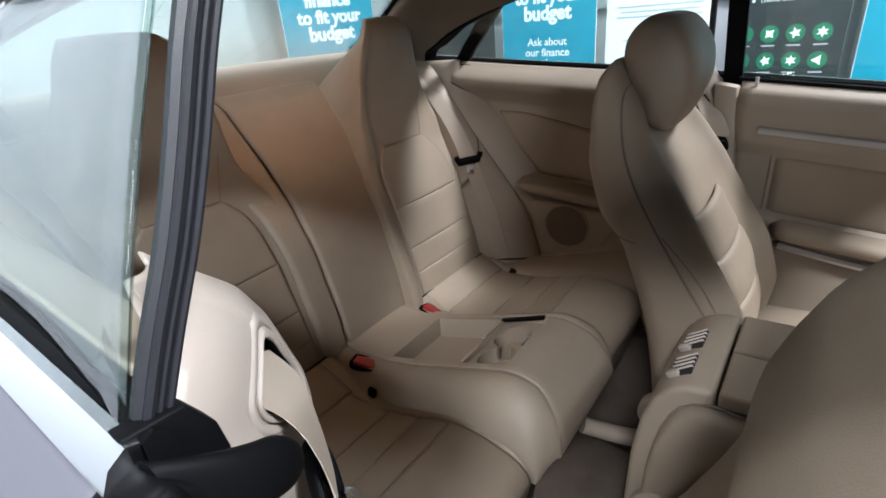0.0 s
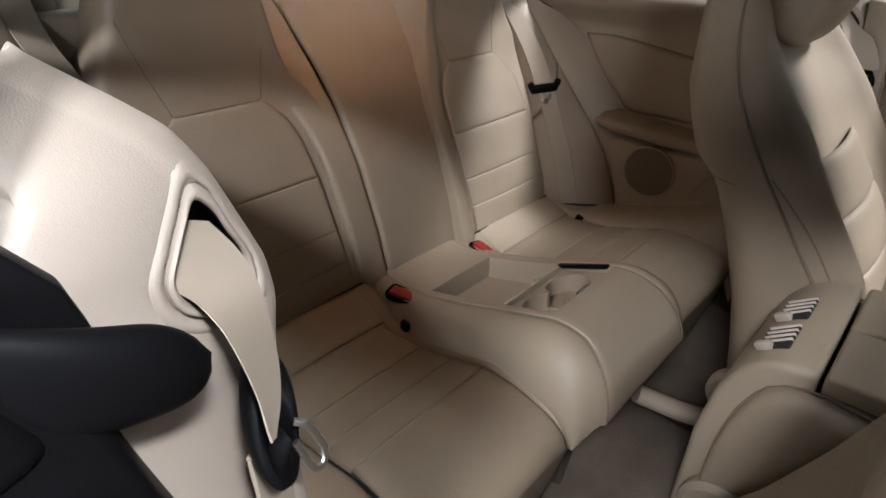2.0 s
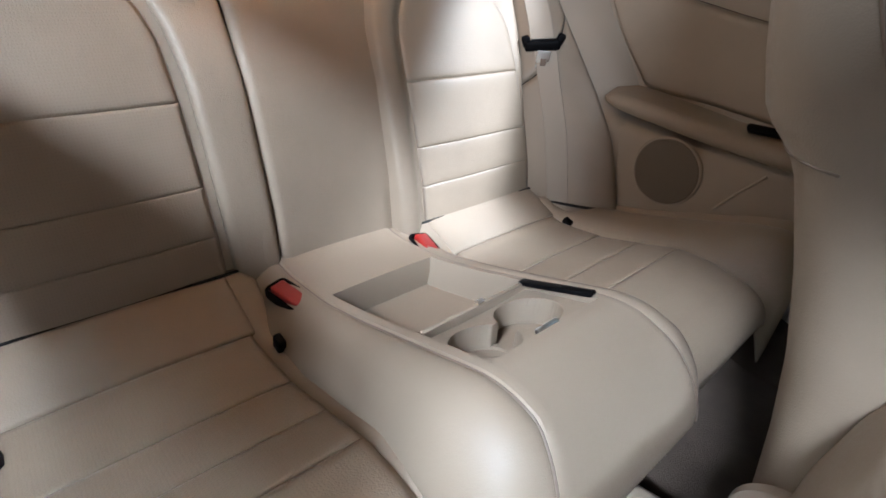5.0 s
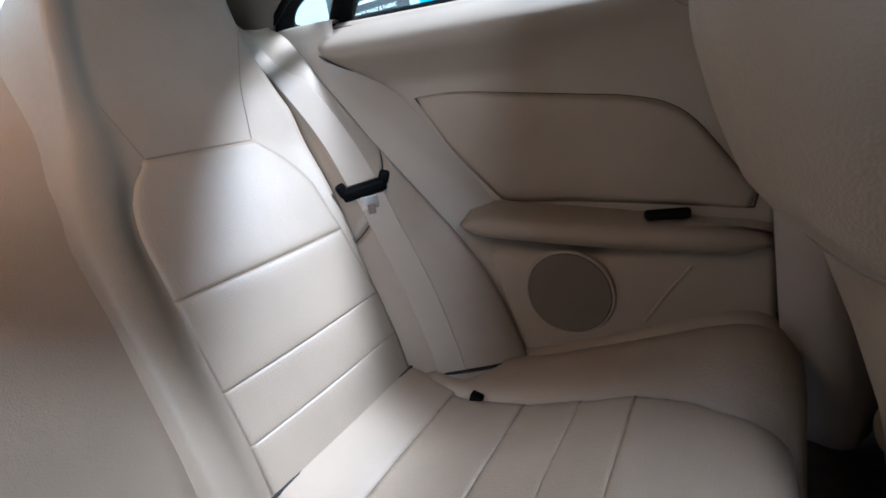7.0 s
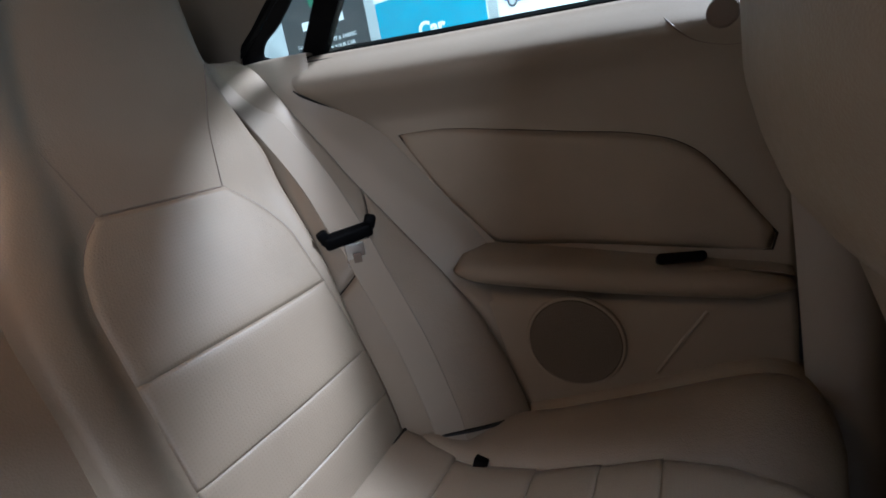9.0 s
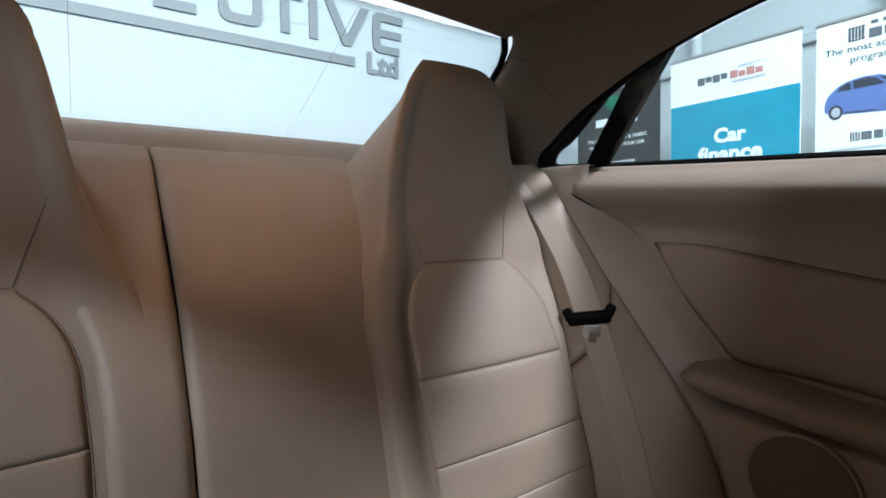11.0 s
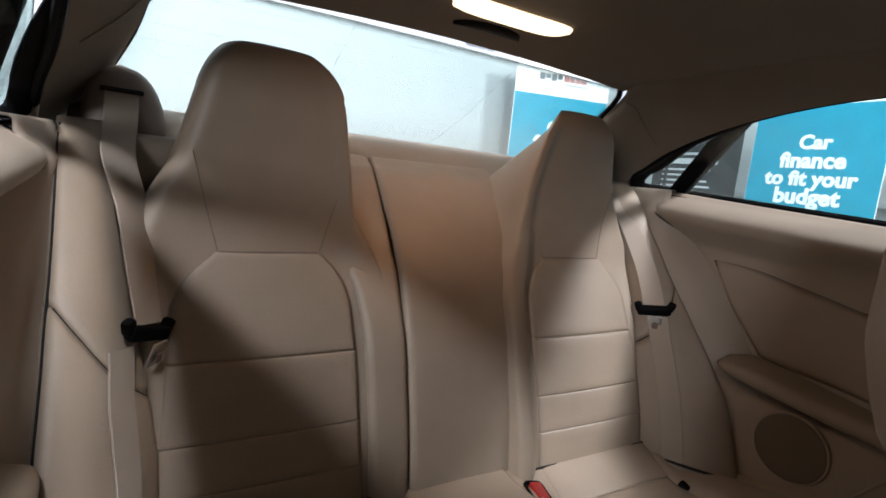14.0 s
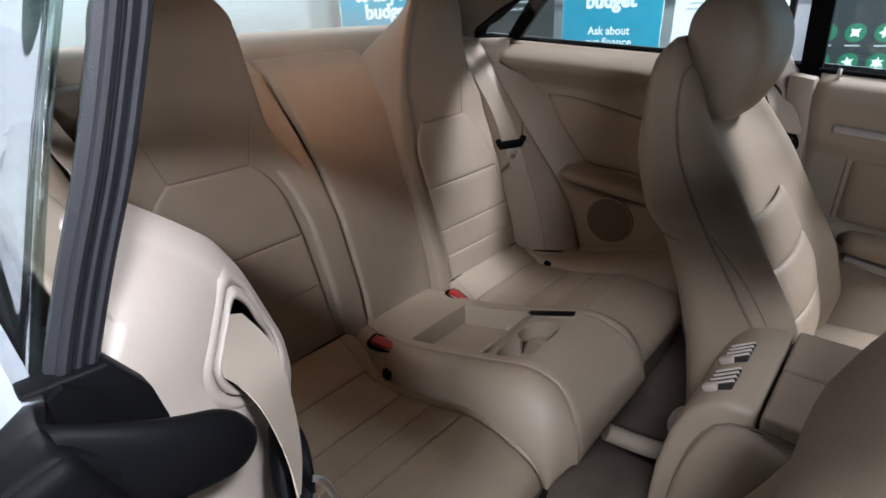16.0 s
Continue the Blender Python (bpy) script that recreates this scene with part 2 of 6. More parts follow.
def tube(name, points, r, mat, parent=None, label="", sides=10, closed=False, flat=1.0):
    p = np.asarray(points, float)
    n = len(p)
    d = np.roll(p, -1, 0) - np.roll(p, 1, 0) if closed else np.gradient(p, axis=0)
    d /= np.linalg.norm(d, axis=1, keepdims=True)
    up = np.eye(3)[int(np.argmin(np.abs(d).max(axis=0)))]
    rows = []
    for i in range(n):
        a = np.cross(d[i], up)
        a /= np.linalg.norm(a)
        b = np.cross(a, d[i])
        rows.append([p[i] + r * (math.cos(q) * a + flat * math.sin(q) * b) for q in np.linspace(0, 2 * math.pi, sides, endpoint=False)])
    if closed:
        rows.append(rows[0])
    return loft(name, rows, mat, parent, label, ring=True, cap=not closed)


def ribbon(name, points, wide, across, mat, parent=None, label="", t=0.0016, start=1.0, end=1.0):
    """Webbing: a flat band along the line; across gives its broad way at each end."""
    p = np.asarray(points, float)
    a0, a1 = (np.asarray(a, float) / np.linalg.norm(a) for a in across)
    d = np.gradient(p, axis=0)
    rows = []
    for i in range(len(p)):
        s = i / (len(p) - 1)
        a = a0 * (1 - s) + a1 * s
        a /= np.linalg.norm(a)
        nrm = np.cross(a, d[i])
        nrm /= np.linalg.norm(nrm)
        half = wide / 2 * (start + (1 - start) * min(1, s / 0.35)) * (1 - (1 - end) * max(0, (s - 0.35) / 0.65))
        rows.append([p[i] + a * half * u + nrm * t * k for u, k in ((-1, 0), (-0.94, 1), (0, 1.2), (0.94, 1), (1, 0), (0.94, -1), (-0.94, -1))])
    return loft(name, rows, mat, parent, label, ring=True, cap=True)


def band(name, left, right, mat, parent=None, label="", t=0.0009, n=40):
    """Webbing laid between two edge lines, slightly cambered, with fine ridges along it."""
    a, b = np.asarray(bend(left, n)), np.asarray(bend(right, n))
    d = np.gradient((a + b) / 2, axis=0)
    rows = []
    for i in range(n):
        nrm = np.cross(b[i] - a[i], d[i])
        nrm /= np.linalg.norm(nrm) + 1e-9
        us = np.linspace(0, 1, 25)
        top = [a[i] + (b[i] - a[i]) * u + nrm * (t * (0.4 if k in (0, 24) else 1) + 0.00018 * (k % 2) + 0.0025 * u * (1 - u)) for k, u in enumerate(us)]
        low = [a[i] + (b[i] - a[i]) * u - nrm * (t * 0.4 - 0.0025 * u * (1 - u)) for u in us[::-1]]
        rows.append(top + low)
    return loft(name, rows, mat, parent, label, ring=True, cap=True, angle=50)


def rbox(name, centre, size, mat, parent=None, label="", bevel=0.004, seg=2, turn=(0, 0, 0)):
    bm = bmesh.new()
    bmesh.ops.create_cube(bm, size=1)
    bmesh.ops.scale(bm, vec=size, verts=bm.verts)
    if bevel:
        bmesh.ops.bevel(bm, geom=bm.edges[:], offset=min(bevel, min(size) * 0.45), segments=seg, affect="EDGES", profile=0.5)
    bmesh.ops.transform(bm, matrix=pose(*centre, *turn), verts=bm.verts)
    return part(name, bm, mat, parent, label)


def prism(name, outline, x0, x1, mat, parent=None, label="", bevel=0.006, seg=3, axis="x"):
    """A solid with the given outline (two coordinates) drawn out along an axis, edges rounded."""
    bm = bmesh.new()
    put = {"x": lambda a, b, c: (c, a, b), "y": lambda a, b, c: (a, c, b), "z": lambda a, b, c: (a, b, c)}[axis]
    lo = [bm.verts.new(put(a, b, x0)) for a, b in outline]
    hi = [bm.verts.new(put(a, b, x1)) for a, b in outline]
    k = len(lo)
    bm.faces.new(lo[::-1])
    bm.faces.new(hi)
    for i in range(k):
        bm.faces.new((lo[i], lo[(i + 1) % k], hi[(i + 1) % k], hi[i]))
    bmesh.ops.recalc_face_normals(bm, faces=bm.faces)
    if bevel:
        bmesh.ops.bevel(bm, geom=bm.edges[:], offset=bevel, segments=seg, affect="EDGES", profile=0.5)
    return part(name, bm, mat, parent, label)


def disc(name, centre, r, depth, mat, parent=None, label="", turn=(0, 0, 0), sides=40, bevel=0.002, inner=0.0):
    """A round plate, or a ring where inner is set."""
    prof = [(inner, -depth / 2), (r - bevel, -depth / 2), (r, -depth / 2 + bevel), (r, depth / 2 - bevel), (r - bevel, depth / 2), (inner, depth / 2)]
    m = pose(*centre, *turn)
    rows = [[m @ Vector((q * math.cos(a), q * math.sin(a), z)) for q, z in prof] for a in np.linspace(0, 2 * math.pi, sides + 1)]
    return loft(name, rows, mat, parent, label, ring=True, angle=30)


def wording(string, size, m, mat, parent, label="", wide=None, bold=0.0, name="lettering"):
    """Raised lettering in the built-in font, centred at the pose m, drawn to a given width."""
    cu = bpy.data.curves.new(name, "FONT")
    cu.body, cu.size, cu.align_x, cu.align_y = string, size, "CENTER", "CENTER"
    cu.extrude, cu.offset, cu.resolution_u = 0.0008, bold, 3
    tmp = new(name, cu)
    bpy.context.view_layer.update()
    me = bpy.data.meshes.new_from_object(tmp)
    w = tmp.dimensions.x
    bpy.data.objects.remove(tmp)
    k = wide / w if wide else 1
    me.transform(m @ Matrix.Diagonal((k, k, 1, 1)))
    return finish(name, me, mat, parent, label)


# ---- the hall ----
def hall_wall(name, corners, mat, label, t=0.1):
    """An upright wall between two floor points, with its thickness outwards."""
    (x0, y0), (x1, y1), (z0, z1) = corners
    d = Vector((x1 - x0, y1 - y0, 0)).normalized()
    o = Vector((-d.y, d.x, 0)) * t
    prof = [(x0, y0), (x1, y1), (x1 + o.x, y1 + o.y), (x0 + o.x, y0 + o.y)]
    return tagged(prism(name, prof, z0, z1, mat, bevel=0, axis="z"), label, "wall", kind="structure")


floor = tagged(rbox("floor", (-1.0, -3.0, -0.05), (12.0, 14.0, 0.1), HALLFLOOR, bevel=0), "grey painted showroom floor", "floor", kind="structure")
# unseen ceiling, its grey chosen to send little light back
ceiling = tagged(rbox("ceiling", (-1.0, -3.0, 4.25), (12.0, 14.0, 0.1), DARKWALL, bevel=0), "unseen ceiling, dark grey to keep bounced light low", "ceiling", kind="structure")
wall_north = hall_wall("wall_north", ((-6.5, 3.0), (4.4, 3.0), (0, 4.2)), WALL, "white painted showroom wall with grey sign")
wall_east = hall_wall("wall_east", ((4.4, 3.0), (4.4, -9.5), (0, 4.2)), GREYWALL, "pale grey clad showroom wall")
# two unseen walls, darkened so less light bounces into the car
wall_south = hall_wall("wall_south", ((4.4, -9.5), (-6.5, -9.5), (0, 4.2)), DARKWALL, "unseen wall, dark grey to keep bounced light low")
wall_west = hall_wall("wall_west", ((-6.5, -9.5), (-6.5, 3.0), (0, 4.2)), DARKWALL, "unseen wall, dark grey to keep bounced light low")


# ---- shapes of the cabin ----
# y of the seat's front face by height, of the flat middle back by height, and the seat's edges by height
seat_y = smooth_fn([0.40, 0.53, 0.588, 0.65, 0.762, 0.909, 1.0, 1.1, 1.223], [0.05, 0.058, 0.069, 0.087, 0.124, 0.187, 0.208, 0.206, 0.192], 0.03)
mid_y = smooth_fn([0.45, 0.53, 0.62, 0.78, 0.886, 0.96, 1.04, 1.11], [0.045, 0.058, 0.072, 0.117, 0.168, 0.222, 0.300, 0.370], 0.03)
seat_in = smooth_fn([0.45, 0.60, 0.70, 0.80, 0.86, 0.92, 0.96, 1.0, 1.08, 1.155, 1.20, 1.25], [0.118, 0.119, 0.120, 0.122, 0.128, 0.150, 0.171, 0.180, 0.192, 0.206, 0.217, 0.236], 0.02)
seat_out = smooth_fn([0.45, 0.65, 0.727, 0.82, 0.96, 1.01, 1.06, 1.11, 1.16, 1.25], [0.500, 0.502, 0.506, 0.518, 0.522, 0.502, 0.474, 0.458, 0.446, 0.424], 0.02)
# how far the inner ridge stands proud of the seat face, and where the side of the ridge meets the middle back
ridge_y = smooth_fn([0.45, 0.60, 0.85, 0.92, 0.98, 1.25], [0.024, 0.030, 0.030, 0.020, 0.008, 0.004], 0.03)
root_x = smooth_fn([0.45, 0.85, 0.92, 0.98, 1.08, 1.15, 1.25], [0.110, 0.112, 0.130, 0.160, 0.192, 0.222, 0.266], 0.03)
pad_in = smooth_fn([0.50, 0.65, 0.763, 0.842, 0.875, 0.90, 0.924], [0.184, 0.185, 0.186, 0.191, 0.201, 0.217, 0.243], 0.012)
pad_out = smooth_fn([0.50, 0.65, 0.763, 0.846, 0.875, 0.90, 0.924], [0.484, 0.485, 0.477, 0.471, 0.456, 0.436, 0.405], 0.012)

# z of the cushion's top along y
cush_z = smooth_fn([-0.52, -0.47, -0.43, -0.38, -0.322, -0.253, -0.157, -0.06, -0.035, 0.058, 0.12], [0.36, 0.49, 0.528, 0.541, 0.540, 0.518, 0.491, 0.482, 0.486, 0.527, 0.55], 0.016)


def edge_fall(u, v, su, sv, r=0.012, deep=0.007):
    """How far a stuffed pad sinks at (u, v) of a sheet su by sv metres: to its seams at the rim."""
    def sink(d, r, deep):
        k = min(d / r, 1.0)
        return deep * (1 - math.sqrt(1 - (1 - k) ** 2))
    return max(sink(min(u, 1 - u) * su, r, deep), sink(min(v, 1 - v) * sv, r * 1.15, deep * 0.6))


bench = thing("rear_bench", "beige leather rear bench with two shaped seats and built-in headrests", "car seat", (0, 0.0, 0.33))


def seat_row(s, z, push):
    """One level of a rear back: inner side, proud ridge, dished front, rounded outer edge, back."""
    top = 1.188
    e = 1 - math.sqrt(max(0.0, 1 - ((z - top) / 0.0622) ** 2)) if z > top else 0.0
    near = 0.015 * max(0.0, min(1.0, (0.96 - z) / 0.10)) if s < 0 else 0.0
    xi, xo, yf = seat_in(z) - near + (0.046 if s < 0 else 0.036) * e, seat_out(z) - 0.030 * e, seat_y(z) + push + 0.03 * e
    back = 0.37 - 0.10 * min(1, max(0, (z - 1.06) / 0.15)) - 0.02 * e if z > 1.0 else 0.22 + 0.15 * max(0, (z - 0.5) / 0.5)
    back = max(back, yf + 0.085)
    root, proud, inner = root_x(z) - near + 0.040 * e, ridge_y(z) * (1.0 if s > 0 else 0.55), max(min(pad_in(min(z, 0.905)), xi + 0.085), xi + 0.035)
    slim = min(1.0, max(0.0, (z - 1.09) / 0.10))
    pts = [(root + 0.050 * slim + 0.03 * e, back), (root + 0.020 * slim, back - 0.035 * slim), (root + 0.004 * slim, min(max(mid_y(min(z, 1.11)) + 0.02, yf + 0.03), back - 0.004 - 0.036 * slim)), (xi, yf - 0.90 * proud * (1 - e))]
    for u in np.linspace(0, 1, 12)[1:]:
        pts.append((xi + 0.010 + (inner - xi - 0.010) * u, yf - proud * (1 - e) * (math.sin(math.pi * (0.40 + 0.60 * u)) if s > 0 else 0.5 + 0.5 * math.cos(math.pi * u)) * (1 - u**4)))
    fade = 1 / (1 + math.exp((z - 0.93) / 0.03))
    for u in np.linspace(0, 1, 22)[1:]:
        x = inner + (xo - 0.030 - inner) * u
        pts.append((x, yf - 0.0096 * fade * math.exp(-((x - 0.515) / 0.025) ** 2)))
    for a in np.linspace(0, math.pi / 2, 7)[1:]:
        pts.append((xo - 0.030 + 0.030 * math.sin(a), yf + 0.045 * (1 - math.cos(a)) - 0.006 * fade))
    pts += [(xo, back - 0.02), (xo - 0.02, back)]
    p = np.array(pts)
    p = np.vstack([p, p[:1]])
    d = np.concatenate([[0], np.cumsum(np.linalg.norm(np.diff(p, axis=0), axis=1))])
    g = np.linspace(0, d[-1], 400, endpoint=False)
    x, y = np.interp(g, d, p[:, 0]), np.interp(g, d, p[:, 1])
    k = np.hanning(13)
    k /= k.sum()
    wrap = lambda v: np.convolve(np.concatenate([v[-6:], v, v[:6]]), k, mode="valid")
    x, y = wrap(x), wrap(y)
    dome = 0.007 * min(1.0, e * 1.5)
    z -= 0.009 * min(1.0, max(0.0, (z - 1.12) / 0.13)) if s > 0 else 0.0
    return [(s * a, b, z + dome * (1 - ((a - 0.335) / 0.10) ** 2)) for a, b in zip(x, y)]


def rear_seat(s, t):
    """One of the two rear backs with its built-in head restraint; s: 1 for the car's left, -1 for its right."""
    push = -0.010 if s > 0 else 0.010
    face = lambda z: seat_y(z) + push
    rows = [seat_row(s, z, push) for z in np.concatenate([np.linspace(0.46, 1.188, 70), 1.188 + 0.062 * np.sin(np.linspace(0.08, math.pi / 2, 14))])]
    back = loft("backrest", rows, LEATHER, t, "shaped beige leather backrest with built-in headrest", ring=True, cap=True, angle=60)
    # four stuffed, punched pads one above another
    cuts = [0.924, 0.768, 0.658, 0.590, 0.500]
    for k in range(4):
        z1, z0 = cuts[k], cuts[k + 1]
        n, m, rows = 26, 40, []
        for i in range(n + 1):
            v = i / n
            row = []
            for j in range(m + 1):
                u = j / m
                z = z1 + (z0 - z1) * v
                xi, xo = pad_in(z), pad_out(z)
                x = xi + (xo - xi) * u
                fall = edge_fall(u, v, 0.28, abs(z1 - z0), 0.016, 0.0030)
                row.append((s * x, face(z) - 0.0025 - 0.004 * math.sin(math.pi * u) + fall * 1.2, z))
            rows.append(row)
        loft("insert_pad", rows, PUNCHED, back, "punched beige leather pad", angle=80, uv=True, thick=0.004)
    zs = np.linspace(0.52, 0.917, 34)
    arch = [(pad_in(z) - 0.001, z) for z in zs] + [(x, 0.9255) for x in np.linspace(0.247, 0.401, 16)] + [(pad_out(z) + 0.001, z) for z in zs[::-1]]
    tube("pad_seam", [(s * x, face(z) + 0.0008, z) for x, z in arch], 0.0020, BROWN, back, "dark seam round the punched pads", sides=6)
    tube("base_joint", [(s * x, face(0.53) - 0.006, cush_z(face(0.53) - 0.006) + 0.004) for x in np.linspace(0.150, 0.490, 30)], 0.0026, VOID, back, "dark joint where the back meets the cushion", sides=6)
    # stitched seams that run from the pad to the head restraint
    for a, b in (((0.405, 0.927), (0.444, 1.080)), ((0.243, 0.927), (0.197, 1.062))):
        ln = [(s * (a[0] + (b[0] - a[0]) * k), face(a[1] + (b[1] - a[1]) * k) - 0.0004, a[1] + (b[1] - a[1]) * k) for k in np.linspace(0, 1, 24)]
        tube("seam", ln, 0.0009, BROWN, back, "fine stitched seam", sides=6)


def back_base(t, name, left, right, label, deep=0.0):
    """The flat part of the rear back between the seats; left and right: its edges by height."""
    rows = []
    for z in np.linspace(0.47, 1.075, 48):
        xs, rs = edge_x(left(z), right(z))
        rows.append([(x, mid_y(z) + r + deep * math.exp(-((z - 0.95) / 0.10) ** 2), z) for x, r in zip(xs, rs)])
    for a in np.linspace(0.1, 1, 8):
        xs, rs = edge_x(left(1.075), right(1.075))
        rows.append([(x, mid_y(1.075) + 0.045 * math.sin(a * 1.5) + r * 0.6 + 0.012 * a, 1.075 + 0.027 * math.sin(a * math.pi / 2) - r * 0.3) for x, r in zip(xs, rs)])
    return loft(name, rows, LEATHER, t, label, angle=80, thick=0.006)


def edge_x(x0, x1):
    xs = np.concatenate([x0 + 0.012 * (1 - np.cos(np.linspace(0, math.pi / 2, 6))), np.linspace(x0 + 0.03, x1 - 0.03, 16), x1 - 0.012 * (1 - np.cos(np.linspace(math.pi / 2, 0, 6)))])
    d = np.minimum(xs - x0, x1 - xs)
    rs = np.where(d < 0.012, 0.012 - np.sqrt(np.maximum(0, 0.012**2 - (0.012 - d) ** 2)), 0)
    return xs, rs


rear_seat(1, bench)
rear_seat(-1, bench)
inside = lambda z: max(0.130, seat_in(z) + 0.02)
back_base(bench, "middle_back", lambda z: -0.0945, inside, "smooth beige leather middle back between the seats")
back_base(bench, "shoulder_panel", lambda z: -inside(z) - 0.03, lambda z: -0.1005, "smooth beige leather shoulder panel", 0.014)


bol_z = [0.47, 0.53, 0.60, 0.66, 0.73, 0.80, 0.84, 0.90, 0.94, 1.0, 1.05, 1.09, 1.114]
bol_ix = smooth_fn(bol_z, [0.488, 0.488, 0.488, 0.489, 0.500, 0.515, 0.524, 0.534, 0.541, 0.551, 0.557, 0.561, 0.563])
bol_iy = smooth_fn(bol_z, [0.066, 0.066, 0.080, 0.093, 0.116, 0.144, 0.161, 0.194, 0.216, 0.251, 0.285, 0.320, 0.350])
bol_ox = smooth_fn(bol_z, [0.583, 0.588, 0.592, 0.593, 0.596, 0.597, 0.599, 0.600, 0.601, 0.604, 0.606, 0.608, 0.609])
bol_oy = smooth_fn(bol_z, [-0.130, -0.115, -0.091, -0.065, -0.012, 0.046, 0.080, 0.130, 0.158, 0.206, 0.241, 0.272, 0.318])


def on_bolster(z, u, lift=0.0):
    """A point of the stuffed strip beside the seat: u runs from the seat to the cabin's side."""
    bu = 0.020 * (1 - 0.5 * min(1.0, max(0.0, (z - 0.86) / 0.12))) * math.sin(math.pi * min(u * 0.9 + 0.1, 1)) ** 0.8 if u < 1 else 0.0
    return np.array([bol_ix(z) + (bol_ox(z) - bol_ix(z)) * u - (bu + lift) * 0.55, bol_iy(z) + (bol_oy(z) - bol_iy(z)) * u - (bu + lift) * 0.8, z])


split_z = lambda u: float(np.interp(u, [0.0, 0.36, 0.72, 1.0], [0.735, 0.776, 0.830, 0.868]))


def side_bolster(s, t):
    flip = lambda p: (s * p[0], p[1], p[2])
    for nm, low in (("side_bolster", True), ("shoulder_bolster", False)):
        rows = []
        n = 30
        for i in range(n + 1):
            v = i / n
            row = []
            us = np.linspace(0, 1, 20)
            for u in us:
                z0, z1 = (0.47, split_z(u)) if low else (split_z(u) + 0.0015, 1.110)
                z = z0 + (z1 - z0) * v
                d = (1 - v) * (z1 - z0) if low else v * (z1 - z0)
                e = 0.005 * (1 - min(1, d / 0.012)) ** 2
                w = on_bolster(z, u, -e)
                w[1] += 0.028 * (1 - min(1, (1.110 - z) / 0.022)) ** 2
                row.append(flip(w))
            z = row[0][2]
            row.insert(0, (s * (bol_ix(z) + 0.004), bol_iy(z) + 0.05, z))
            z = row[-1][2]
            row += [(s * (bol_ox(z) + 0.008), bol_oy(z) + 0.006, z), (s * (bol_ox(z) + 0.014), bol_oy(z) + 0.022, z), (s * (bol_ox(z) + 0.016), bol_oy(z) + 0.06, z)]
            rows.append(row)
        loft(nm, rows, LEATHER, t, angle=80, thick=0.004)
    tube("split_seam", [flip(on_bolster(split_z(u), u, -0.0035)) for u in np.linspace(0, 1, 24)], 0.0016, VOID, t, "dark joint across the side bolster", sides=6)
    tube("base_joint", [flip(on_bolster(0.507, u, 0.004)) for u in np.linspace(0.0, 1.0, 24)], 0.0030, VOID, t, "dark joint where the bolster meets the cushion", sides=6)
    ln = bend([(0.915, 0.84, 0), (0.945, 0.55, 0), (0.974, 0.24, 0), (0.990, 0.17, 0), (1.02, 0.12, 0)], 20)
    tube("seam", [flip(on_bolster(a, b, 0.0)) for a, b, _ in ln], 0.0010, BROWN, t, "fine stitched seam", sides=6)
    tube("side_joint", [(s * (bol_ox(z) + 0.007), bol_oy(z) + 0.006, z) for z in np.linspace(0.48, 1.098, 40)], 0.0032, VOID, t, "dark joint along the bolster's outer edge", sides=6)


for s in (1, -1):
    side_bolster(s, bench)



